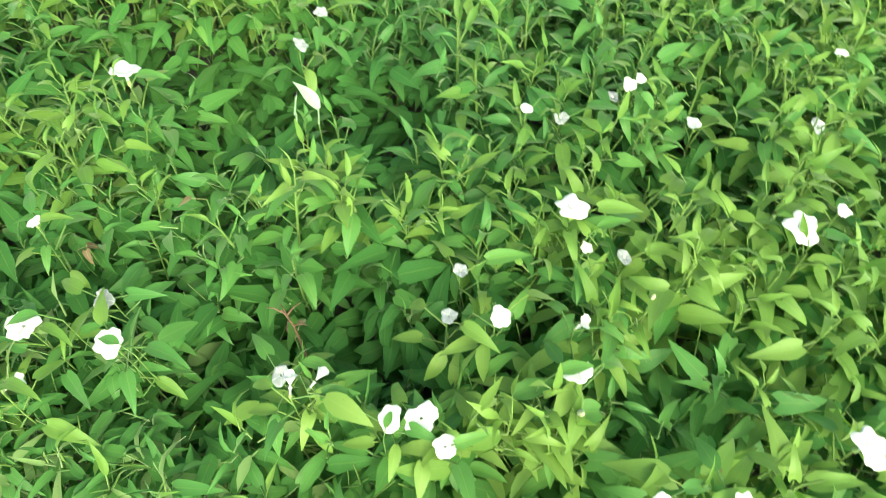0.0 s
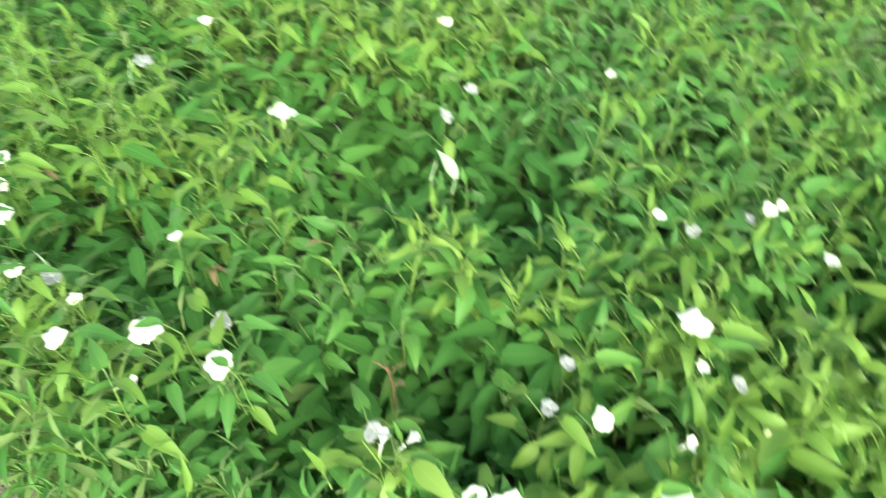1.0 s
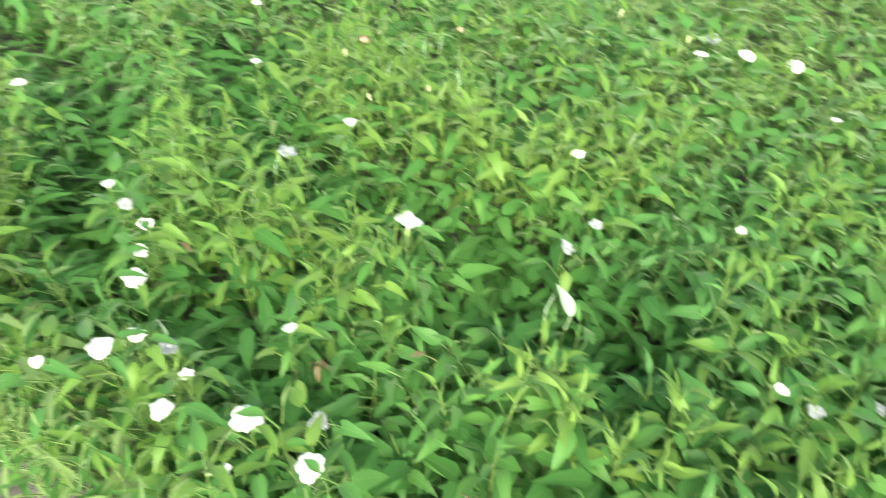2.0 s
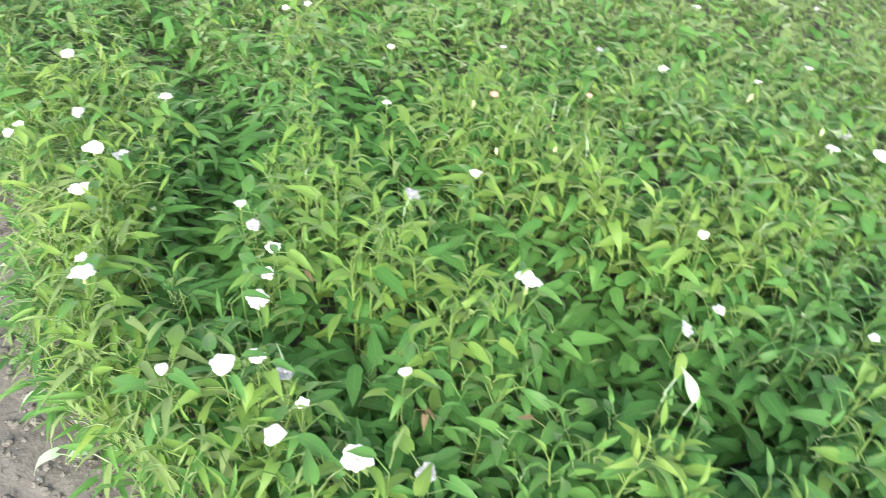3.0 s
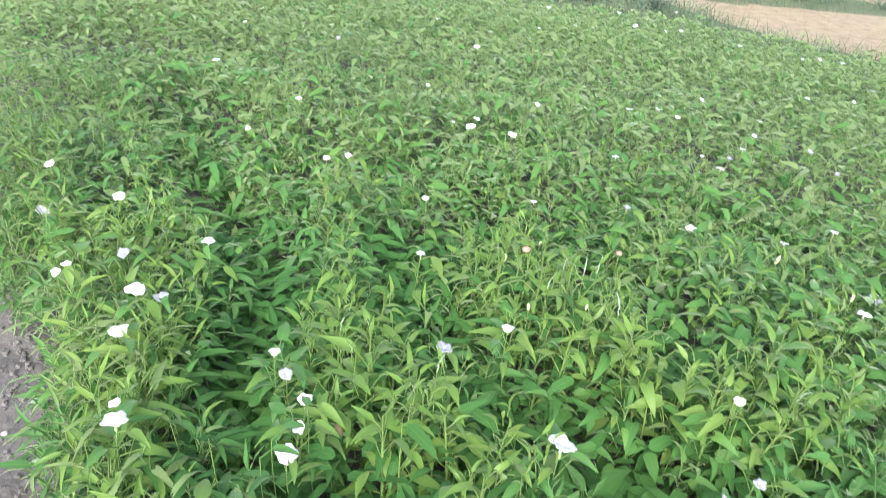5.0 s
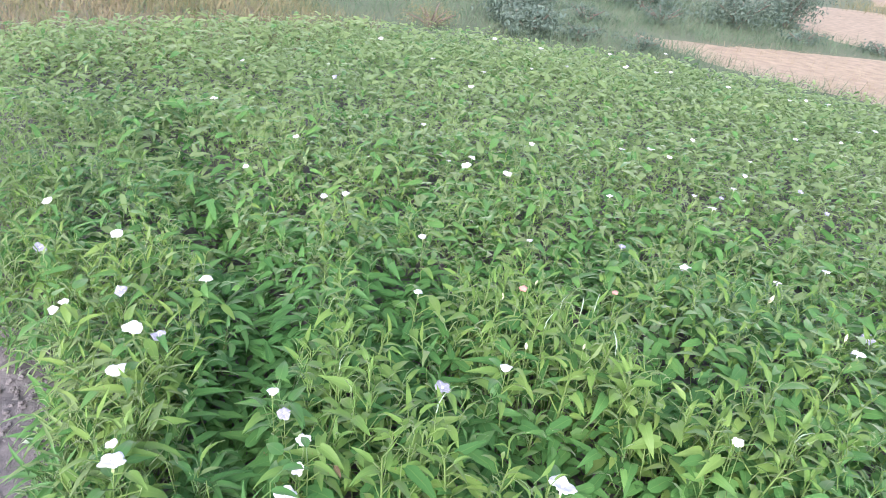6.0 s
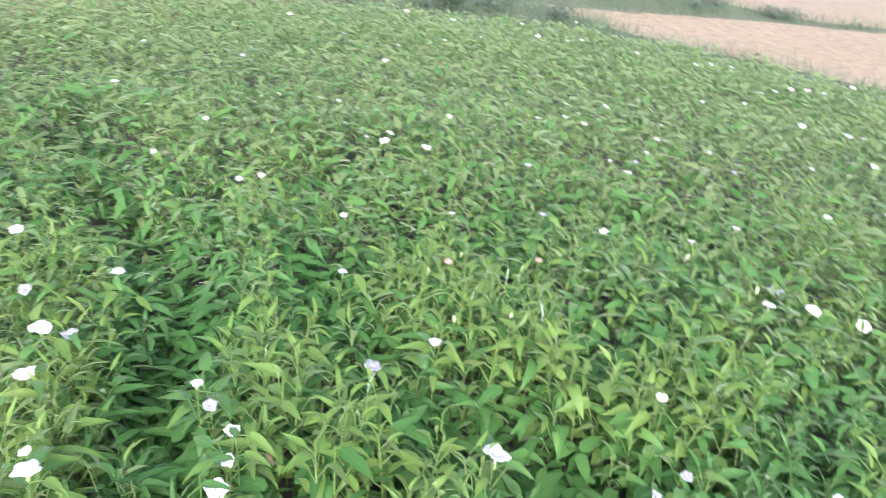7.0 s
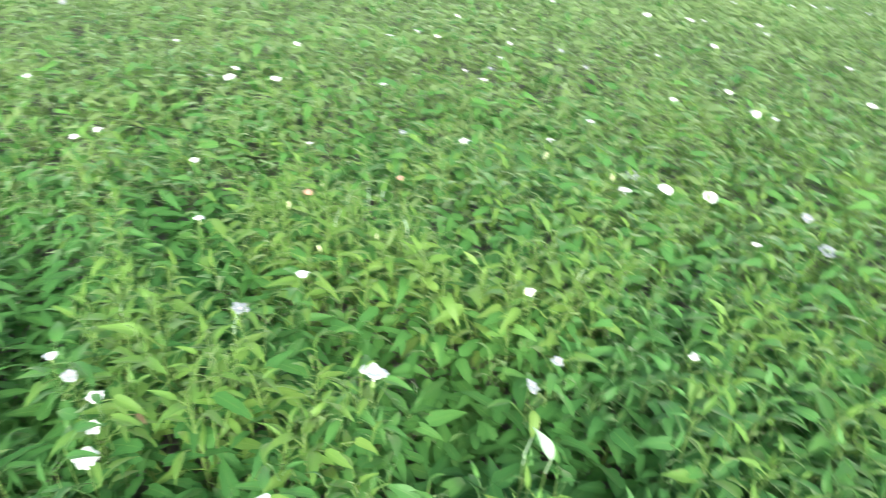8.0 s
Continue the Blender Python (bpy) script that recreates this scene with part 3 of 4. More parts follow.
def flower(x, y, z, size, kind):
    """A flower whose mouth is at x, y, z, with its tube, calyx and the stalk down to the earth."""
    r = flower_rng
    size = max(size, 0.032) * {'w': 0.93 if size > 0.055 else 0.85, 'u': 1.08, 'l': 0.9, 's': 1.05}[kind]
    if math.hypot(x, y) > 3.0:
        size *= 0.72
    FLOWERS.append((x, y, z))
    top = new("flower")
    top.matrix_world = pose(x, y, 0)
    tagged(top, LABELS[kind], "flower", "white flowers over the crop")
    tilt = {'w': r.uniform(-12, 26), 'u': -12, 'l': r.uniform(5, 45), 's': r.uniform(20, 60)}[kind]
    az = r.uniform(0, 75) if kind != 's' else r.uniform(0, 360)  # most face the open path
    turn = Matrix.Rotation(radians(az), 4, 'Z') @ Matrix.Rotation(radians(tilt), 4, 'X') @ Matrix.Rotation(r.uniform(0, 6.28), 4, 'Z')
    m = Matrix.Translation((0, 0, z - 0.25 * size)) @ turn @ Matrix.Diagonal((size * r.uniform(0.82, 1.05), size * r.uniform(0.95, 1.12), size, 1))
    part("corolla", r.choice(COROLLAS[kind]), top, m)
    part("tube", TUBE, top, m, "slim white tube")
    part("calyx", SEPALS, top, m, "small green calyx")
    foot = m @ Vector((0, 0, -0.48))
    stalk = part("stalk", r.choice(STALKS), top, Matrix.Translation(foot) @ Matrix.Diagonal((0.35, 0.35, foot.z + 0.01, 1)), "thin green stalk")
    if math.hypot(x, y) < 3.2:
        for k in range(7):
            low = foot.z - 0.005 - 0.022 * k
            at = Vector((foot.x, foot.y, max(0.05, low)))
            grow = r.uniform(0.75, 1.05)
            part("leaf", LEAF_MESHES[r.random() < 0.5][4 + r.randrange(8)], top, Matrix.LocRotScale(at, Euler((radians(r.uniform(-25, 25)), radians(r.uniform(-5, 30)), 2.4 * k + r.uniform(-0.5, 0.5))), (grow, grow * 0.9, grow)))
    return top


flower(0.080, 0.608, 0.405, 0.046, 'w')
flower(-0.008, 0.643, 0.405, 0.049, 'w')
flower(0.039, 0.649, 0.405, 0.056, 'w')
flower(0.395, 0.563, 0.405, 0.030, 'w')
flower(-0.170, 0.671, 0.405, 0.033, 's')
flower(-0.145, 0.700, 0.369, 0.030, 's')
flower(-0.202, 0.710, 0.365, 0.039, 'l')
flower(0.509, 0.574, 0.405, 0.036, 'w')
flower(0.275, 0.749, 0.405, 0.053, 'w')
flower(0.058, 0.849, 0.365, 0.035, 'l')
flower(0.145, 0.836, 0.404, 0.047, 'w')
flower(-0.489, 0.723, 0.397, 0.059, 'w')
flower(-0.611, 0.625, 0.405, 0.030, 's')
flower(0.275, 0.837, 0.394, 0.030, 's')
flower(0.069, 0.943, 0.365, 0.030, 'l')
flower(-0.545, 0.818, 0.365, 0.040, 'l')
flower(-0.639, 0.735, 0.405, 0.063, 'w')
flower(0.702, 0.679, 0.405, 0.065, 'w')
flower(0.358, 1.002, 0.365, 0.030, 'l')
flower(0.282, 1.000, 0.405, 0.032, 's')
flower(-0.791, 0.678, 0.384, 0.049, 'w')
flower(0.254, 1.045, 0.447, 0.058, 'w')
flower(-0.794, 0.749, 0.405, 0.030, 'w')
flower(-0.902, 0.797, 0.365, 0.040, 'l')
flower(-0.708, 0.936, 0.405, 0.031, 'w')
flower(-0.967, 0.703, 0.421, 0.056, 'w')
flower(-1.044, 0.621, 0.405, 0.032, 'w')
flower(-0.944, 0.767, 0.405, 0.042, 'w')
flower(0.661, 1.070, 0.416, 0.066, 'w')
flower(0.236, 1.339, 0.365, 0.030, 'l')
flower(0.164, 1.319, 0.405, 0.030, 'w')
flower(0.745, 1.119, 0.405, 0.030, 'w')
flower(-1.087, 0.883, 0.387, 0.057, 'w')
flower(0.343, 1.412, 0.365, 0.030, 'l')
flower(0.367, 1.391, 0.424, 0.042, 'w')
flower(0.511, 1.361, 0.358, 0.042, 'w')
flower(-1.121, 0.943, 0.405, 0.043, 's')
flower(0.395, 1.431, 0.405, 0.030, 'w')
flower(-0.683, 1.332, 0.423, 0.066, 'u')
flower(-1.357, 0.652, 0.436, 0.057, 'w')
flower(0.758, 1.372, 0.365, 0.040, 'l')
flower(-1.180, 1.008, 0.405, 0.042, 'w')
flower(-0.355, 1.511, 0.365, 0.038, 'l')
flower(-1.435, 0.687, 0.405, 0.030, 'w')
flower(-0.321, 1.587, 0.397, 0.033, 'l')
flower(-1.318, 1.060, 0.365, 0.039, 'l')
flower(-1.364, 1.060, 0.405, 0.040, 'w')
flower(-0.017, 1.749, 0.405, 0.030, 'w')
flower(0.820, 1.553, 0.405, 0.030, 'w')
flower(-1.108, 1.413, 0.398, 0.050, 'l')
flower(-1.674, 0.821, 0.407, 0.052, 'w')
flower(-0.463, 1.823, 0.405, 0.030, 'w')
flower(-1.035, 1.593, 0.420, 0.043, 'w')
flower(-1.800, 1.003, 0.365, 0.042, 'l')
flower(-1.855, 0.958, 0.386, 0.057, 'w')
flower(-2.023, 0.823, 0.405, 0.030, 'w')
flower(-2.046, 0.862, 0.405, 0.030, 'w')
flower(-2.082, 1.045, 0.365, 0.043, 'l')
flower(-1.485, 1.725, 0.401, 0.040, 'w')
flower(-1.938, 1.243, 0.405, 0.047, 'w')
flower(0.098, 2.412, 0.405, 0.031, 'w')
flower(0.318, 2.571, 0.365, 0.066, 'l')
flower(-2.478, 0.977, 0.365, 0.048, 'l')
flower(-0.351, 2.587, 0.405, 0.053, 'w')
flower(-2.357, 1.175, 0.411, 0.053, 'w')
flower(-0.224, 2.677, 0.405, 0.056, 'w')
flower(-1.753, 2.038, 0.405, 0.042, 'w')
flower(-0.067, 2.698, 0.402, 0.066, 'w')
flower(0.260, 2.785, 0.365, 0.047, 'l')
flower(-0.359, 2.811, 0.365, 0.056, 'l')
flower(-1.492, 2.361, 0.405, 0.030, 'w')
flower(-0.980, 2.651, 0.422, 0.048, 'w')
flower(-1.219, 2.592, 0.425, 0.036, 'l')
flower(-2.740, 1.116, 0.401, 0.046, 'w')
flower(-0.705, 2.879, 0.405, 0.041, 'w')
flower(-2.242, 1.977, 0.405, 0.032, 'w')
flower(-2.111, 1.970, 0.465, 0.037, 'w')
flower(-0.588, 3.021, 0.460, 0.055, 'w')
flower(-2.542, 1.817, 0.462, 0.050, 'w')
flower(-1.479, 2.941, 0.465, 0.053, 'w')
flower(-2.019, 2.598, 0.494, 0.058, 'w')
flower(-1.901, 2.755, 0.465, 0.059, 'w')
flower(-2.148, 2.631, 0.465, 0.033, 'w')
flower(-1.130, 3.243, 0.465, 0.055, 'w')
flower(0.110, 3.464, 0.465, 0.051, 'w')
flower(-0.317, 3.469, 0.465, 0.057, 'w')
flower(-2.122, 2.771, 0.465, 0.050, 'w')
flower(0.029, 3.489, 0.465, 0.066, 'w')
flower(-1.247, 3.314, 0.465, 0.040, 'w')
flower(-1.155, 3.407, 0.465, 0.041, 'l')
flower(-0.100, 3.721, 0.465, 0.060, 'w')
flower(-0.767, 3.688, 0.465, 0.043, 'l')
flower(-2.084, 3.207, 0.473, 0.049, 'w')
flower(-2.590, 2.947, 0.465, 0.044, 'w')
flower(0.512, 3.906, 0.465, 0.057, 'w')
flower(-0.945, 3.893, 0.465, 0.045, 'l')
flower(-3.437, 2.259, 0.461, 0.059, 'w')
flower(-0.489, 4.110, 0.465, 0.040, 'w')
flower(-1.723, 3.844, 0.453, 0.061, 'w')
flower(-1.284, 4.135, 0.465, 0.035, 'w')
flower(-0.237, 4.492, 0.465, 0.058, 'w')
flower(-1.649, 4.211, 0.465, 0.044, 'w')
flower(0.446, 4.498, 0.465, 0.058, 'w')
flower(-3.526, 3.155, 0.465, 0.053, 'l')
flower(-3.000, 3.844, 0.471, 0.062, 'w')
flower(-4.050, 2.859, 0.465, 0.039, 'w')
flower(0.025, 4.968, 0.465, 0.056, 'w')
flower(-0.687, 4.987, 0.465, 0.066, 'w')
flower(-0.432, 5.030, 0.465, 0.066, 'w')
flower(-0.354, 5.054, 0.465, 0.057, 'w')
flower(-1.288, 4.935, 0.465, 0.049, 'w')
flower(-0.031, 5.169, 0.465, 0.066, 'w')
flower(-3.247, 4.289, 0.465, 0.051, 'w')
flower(-3.667, 4.221, 0.465, 0.053, 'w')
flower(-3.171, 4.771, 0.465, 0.046, 'w')
flower(-1.084, 5.637, 0.465, 0.055, 'w')
flower(-1.015, 5.802, 0.465, 0.057, 'w')
flower(0.141, 5.898, 0.465, 0.066, 'w')
flower(-3.110, 5.168, 0.465, 0.048, 'w')
flower(0.396, 6.017, 0.465, 0.066, 'w')
flower(0.645, 6.016, 0.465, 0.066, 'w')
flower(-0.952, 6.039, 0.465, 0.066, 'w')
flower(-4.333, 4.343, 0.465, 0.066, 'w')
flower(-0.849, 6.126, 0.465, 0.060, 'w')
flower(-0.744, 6.160, 0.465, 0.060, 'w')
flower(-1.690, 6.105, 0.465, 0.051, 'w')
flower(-2.135, 6.011, 0.465, 0.061, 'w')
flower(-2.899, 5.736, 0.465, 0.062, 'w')
flower(-2.677, 5.843, 0.465, 0.062, 'w')
flower(-1.472, 6.349, 0.465, 0.066, 'w')
flower(-3.628, 5.574, 0.465, 0.064, 'w')
flower(-0.606, 6.667, 0.465, 0.065, 'w')
flower(-4.037, 5.451, 0.465, 0.065, 'w')
flower(-3.252, 6.106, 0.465, 0.066, 'w')
flower(-0.220, 5.720, 0.465, 0.05, 'w')
flower(0.290, 5.980, 0.465, 0.05, 'w')
flower(-1.790, 3.630, 0.465, 0.05, 'w')
flower(-1.580, 3.760, 0.465, 0.05, 'w')
flower(-1.210, 3.860, 0.465, 0.05, 'w')
flower(-2.740, 2.230, 0.465, 0.05, 'w')
flower(-1.170, 3.600, 0.465, 0.05, 'w')
flower(-2.620, 5.990, 0.465, 0.05, 'w')
flower(-3.040, 6.780, 0.465, 0.05, 'w')
flower(-1.610, 6.260, 0.465, 0.05, 'w')
flower(-1.080, 5.180, 0.465, 0.05, 'w')


# ---- near bed: shoots with their stems and leaves ----
plant_rng = random.Random(11)
for x, y in thinned(place_points(FIELD, NEAR, 84, plant_rng), plant_rng, 0.85):
    pts, leaves = shoot(x, y, plant_rng, 16)
    top = new("water_spinach_plant")
    top.matrix_world = pose(x, y, 0)
    tagged(top, "leafy green water spinach shoot with arrow-shaped leaves", "plant", "water spinach shoots in the bed")
    part("stem", quads("stem", *tube(pts, [0.0045, 0.004, 0.0032, 0.002], 5), STEM), top, None, "hollow pale green stem")
    for age, variant, m in leaves:
        tip = Vector((x, y, 0)) + m @ Vector((0.09, 0, 0.05))
        if clear_of_flowers(tip):
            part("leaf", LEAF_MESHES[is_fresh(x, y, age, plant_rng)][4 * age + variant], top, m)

# ---- the rest of the crop, joined ----
MID_SHAPES, FAR_SHAPES = leaf_set(5, 1), leaf_set(4, 1, False)


STEM_SHAPE = tube([(0, 0, 0), (0.05, 0.02, 0.5), (0, 0, 1)], [0.0028, 0.0024, 0.0015], 3)


def stems(name, label, points, r):
    """Thin pale stems that rise among the leaves."""
    ms = []
    for x, y in points:
        for _ in range(2):
            h = canopy(x, y) * r.uniform(0.5, 0.86)
            lean = Matrix.Rotation(r.uniform(-0.22, 0.22), 4, 'X') @ Matrix.Rotation(r.uniform(-0.22, 0.22), 4, 'Y')
            ms.append(np.array(Matrix.Translation((x + r.gauss(0, 0.03), y + r.gauss(0, 0.03), -0.01)) @ lean @ Matrix.Rotation(r.uniform(0, 6.28), 4, 'Z') @ Matrix.Diagonal((1, 1, h, 1))))
    return tagged(new(name, many(name, [STEM_SHAPE], np.zeros(len(ms), int), ms, STEM)), label, "stems", kind="stuff")


def strips(shapes):
    """The same blades without their midrib row, for leaves deep in the crop."""
    made = []
    for v, f, uv in shapes:
        rows = len(v) // 3
        v2 = v.reshape(rows, 3, 3)[:, [0, 2]].reshape(-1, 3)
        f2 = np.array(grid_faces(rows, 2))
        u2 = np.array([[(q % 2, (q // 2) / (rows - 1)) for q in face] for face in f2], float)
        made.append((v2, f2, u2))
    return made


def foliage(name, label, shapes, points, n_leaves, r, low=None, size=1.0, green=LEAF_MANY):
    kinds, ms, slots = [], [], []
    for x, y in points:
        if low:
            for _ in range(n_leaves):
                q = Vector((x + r.uniform(-0.06, 0.06), y + r.uniform(-0.06, 0.06), canopy(x, y) * r.uniform(*low)))
                m = Matrix.LocRotScale(q, Euler((radians(r.uniform(-30, 30)), radians(r.uniform(-20, 25)), r.uniform(0, 6.28))), Vector((1, slimness(x, y), 1)) * r.uniform(0.75, 1.2) * size)
                if clear_of_flowers(q):
                    kinds.append(r.randrange(4, 12))
                    # more pale leaves with distance: haze put into the colour
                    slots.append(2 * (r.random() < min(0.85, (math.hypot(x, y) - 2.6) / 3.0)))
                    ms.append(np.array(m))
        else:
            base = Matrix.Translation((x, y, 0))
            grown = size * max(0.8, 1.0 - 0.1 * max(0.0, math.hypot(x, y) - 2.4))
            for age, variant, m in shoot(x, y, r, n_leaves)[1]:
                if age == 1 and math.hypot(x, y) > 2.1 and r.random() < 0.6:
                    age = 0  # the farther part of the field bears more upright leaves
                m = base @ m @ Matrix.Scale(grown * (1.12 if age == 0 else 1.0), 4)
                if clear_of_flowers(m @ Vector((0.09, 0, 0.05))):
                    kinds.append(4 * age + variant)
                    # paler with distance as painted haze, and greyed beside the path
                    hazy_or_dusty = r.random() < max(min(0.96, (math.hypot(x, y) - 1.9) / 2.8), border_dust(x, y))
                    slots.append(2 if hazy_or_dusty else is_fresh(x, y, age, r))
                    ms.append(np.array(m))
    return tagged(new(name, many(name, shapes, kinds, ms, [green, LEAF_YOUNG_MANY, LEAF_HAZY_DUSTY_MANY], slots)), label, "plants", kind="stuff")


BOX = (-6.3, 2.3, 0.2, 8.1)
r = random.Random(21)
hollows = [(x, y) for x, y in place_points(FIELD, (-4.8, 1.6, 0.3, 4.4), 90, r) if furrow(x, y) > 0.05]
foliage("undergrowth", "lower leaves of the water spinach bed, with shade in their colour", FAR_SHAPES, list(place_points(FIELD, NEAR, 110, r)) + hollows, 11, r, (0.08, 0.6), 1.1, LEAF_LOW)
around = [(x, y) for x, y in place_points(FIELD, (-3.2, 1.6, 0.3, 3.4), 115, r) if not in_near(x, y)]
foliage("undergrowth", "lower leaves among the water spinach stems", FAR_SHAPES, around, 10, r, (0.12, 0.76), 1.05)
edge = [(x, y) for x, y in place_points(FIELD, (-3.6, 0.3, 0.35, 1.4), 170, r) if float(edge_distance(FIELD, np.array(x), np.array(y))) < 0.38]
foliage("border_shoots", "thin narrow-leaved shoots along the earth path", MID_SHAPES, edge, 11, r, None, 0.92)
side = list(thinned(place_points(FIELD, NEAR, 120, r), r, 0.9))
foliage("side_shoots", "small side shoots between the near water spinach plants", MID_SHAPES, side, 11, r, None, 0.84)
stems("shoot_stems", "thin pale green stems rising among the leaves", side + edge, r)
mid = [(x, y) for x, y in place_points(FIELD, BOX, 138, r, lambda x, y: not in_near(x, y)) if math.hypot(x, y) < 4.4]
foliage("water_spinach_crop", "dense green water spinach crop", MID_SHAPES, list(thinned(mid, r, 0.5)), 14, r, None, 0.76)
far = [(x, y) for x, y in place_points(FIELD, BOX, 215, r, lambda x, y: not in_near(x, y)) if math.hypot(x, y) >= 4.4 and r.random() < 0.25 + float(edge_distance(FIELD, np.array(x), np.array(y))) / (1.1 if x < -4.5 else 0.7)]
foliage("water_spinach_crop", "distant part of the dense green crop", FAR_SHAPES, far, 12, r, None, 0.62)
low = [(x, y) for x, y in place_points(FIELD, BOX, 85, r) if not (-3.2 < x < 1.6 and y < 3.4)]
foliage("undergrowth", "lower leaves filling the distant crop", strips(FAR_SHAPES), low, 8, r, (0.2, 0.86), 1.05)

# ---- odd leaves, buds and wilted blooms in the near bed ----
def lone_leaf(x, y, z, mat, variant, turn, tilt, size, name, label):
    """A leaf that stands out, on its own stalk from the earth."""
    top = new(name)
    top.matrix_world = pose(x, y, 0)
    tagged(top, label, "leaf")
    m = Matrix.Translation((0, 0, z)) @ pose(0, 0, 0, 0, tilt, turn) @ Matrix.Scale(size, 4)
    part("blade", quads("blade", *NEAR_SHAPES[variant], mat), top, m)
    part("stalk", STALKS[variant % 4], top, Matrix.Translation((0, 0, z)) @ Matrix.Diagonal((0.3, 0.3, z + 0.01, 1)), "thin green stalk")
    return top


lone_leaf(-0.250, 1.245, 0.385, LEAF_PALE, 5, 150, -42, 0.95, "pale_leaf", "folded whitish-green leaf standing upright")
lone_leaf(-0.300, 1.255, 0.375, LEAF_PALE, 0, 60, -5, 1.0, "pale_leaf", "small rolled whitish-green leaf")
for x, y, z, turn in ((-0.689, 0.958, 0.28, 20), (-0.499, 0.768, 0.26, 150), (-0.663, 0.963, 0.30, -60), (-0.457, 1.088, 0.31, 200), (-0.211, 0.806, 0.30, 80), (-1.114, 1.024, 0.36, 0)):
    lone_leaf(x, y, z, LEAF_DEAD, 5 + (turn // 20) % 4, turn, 35, 0.45, "withered_leaf", "brown withered leaf hanging among green ones")


for k, (x, y) in enumerate(((-1.07, 1.90), (-1.05, 1.79), (-1.02, 2.03), (-0.84, 1.84), (-1.03, 2.18), (-0.68, 1.58), (-0.76, 1.56), (-0.35, 1.87), (-1.29, 1.21), (-0.99, 1.24), (-1.02, 1.94), (-0.93, 0.82), (-0.50, 1.38))):
    lone_leaf(x, y, canopy(x, y) - 0.055, LEAF_PALE, 0, 47 * k, -8 + 5 * (k % 4), 0.75 + 0.07 * (k % 4), "rolled_leaf", "young rolled pale green leaf standing upright")

# green leaves that lie across flowers, and pale blades stretched over the earth
for fx, fy, fz, turn, size in ((-0.489, 0.723, 0.397, 165, 0.62), (-0.008, 0.643, 0.405, 80, 0.45), (0.275, 0.749, 0.405, 20, 0.85), (-0.639, 0.735, 0.405, 200, 0.8),
                               (-1.060, 0.868, 0.405, 40, 0.8), (-1.095, 0.925, 0.415, 60, 0.8), (-1.160, 0.992, 0.415, 150, 0.7), (-0.928, 0.757, 0.415, 55, 0.7), (-0.944, 0.775, 0.410, 130, 0.5), (-0.885, 0.787, 0.39, 20, 0.7)):
    reach = 0.075 * size
    lone_leaf(fx - reach * math.cos(radians(turn)), fy - reach * math.sin(radians(turn)), fz - 0.02, LEAF, 5, turn, 8, size, "green_leaf", "green leaf lying across a white flower")
for x, y, z, turn in ((-1.74, 0.66, 0.07, 215), (-1.60, 0.60, 0.10, 195), (-1.40, 0.55, 0.06, 230), (-1.52, 0.60, 0.05, 205), (-1.33, 0.54, 0.05, 190), (-1.18, 0.53, 0.06, 215), (-1.86, 0.70, 0.06, 200), (-1.25, 0.50, 0.04, 240)):
    lone_leaf(x, y, z, LEAF_PALE, 6, turn, 20, 0.95, "pale_leaf", "pale narrow leaf stretched over the earth")


def dry_twig(x, y, z, tall, seed):
    """A dried reddish twig with a few crooked side shoots."""
    q = random.Random(seed)
    top = new("dry_twig")
    top.matrix_world = pose(x, y, 0)
    tagged(top, "dried reddish-brown forked twig among green leaves", "twig")
    spine = [Vector((0, 0, -0.01)), Vector((0.01, 0.0, z * 0.6)), Vector((0.0, 0.01, z)), Vector((-0.012, 0.012, z + tall))]
    part("stem", quads("stem", *tube(spine, [0.003, 0.0026, 0.0022, 0.001], 5), TWIG), top)
    for k in range(5):
        at = spine[2].lerp(spine[3], k / 5)
        a = 2.4 * k + q.uniform(-0.4, 0.4)
        tip = at + Vector((math.cos(a) * 0.03, math.sin(a) * 0.03, q.uniform(0.008, 0.028)))
        part("side_shoot", quads("side_shoot", *tube([at, at.lerp(tip, 0.5) + Vector((0, 0, 0.006)), tip], [0.0018, 0.0015, 0.0008], 5), TWIG), top)
    return top


dry_twig(-0.211, 0.806, 0.33, 0.05, 3)


def bud_mesh():
    return quads("bud", *tube([(0, 0, 0), (0, 0, 0.15), (0, 0, 0.5), (0, 0, 0.8), (0, 0, 1.0)], [0.05, 0.15, 0.19, 0.12, 0.01], 9), BUD)


BUD_MESH = bud_mesh()


def bud(x, y, z, tall, tilt, turn):
    top = new("flower_bud")
    top.matrix_world = pose(x, y, 0)
    tagged(top, "cream closed flower bud on a thin stalk", "flower bud", "buds over the crop")
    m = Matrix.Translation((0, 0, z - tall)) @ pose(0, 0, 0, tilt, 0, turn) @ Matrix.Scale(tall, 4)
    part("bud", BUD_MESH, top, m)
    part("calyx", SEPALS, top, m @ Matrix.Translation((0, 0, 0.34)), "small green calyx")
    part("stalk", STALKS[int(turn) % 4], top, Matrix.Translation((0, 0, z - tall)) @ Matrix.Diagonal((0.3, 0.3, z - tall + 0.01, 1)), "thin green stalk")
    return top


bud(0.279, 0.689, 0.41, 0.032, 20, 10)
bud(-1.284, 1.904, 0.43, 0.034, 15, 40)
bud(-0.676, 2.695, 0.43, 0.038, 15, 80)
bud(0.397, 0.906, 0.40, 0.020, 10, 60)
bud(-1.04, 1.69, 0.455, 0.026, 15, 0)
bud(-0.93, 1.82, 0.455, 0.022, 15, 40)
bud(-0.46, 1.75, 0.455, 0.018, 15, 80)
bud(-0.44, 1.75, 0.455, 0.014, 15, 120)
r = random.Random(31)
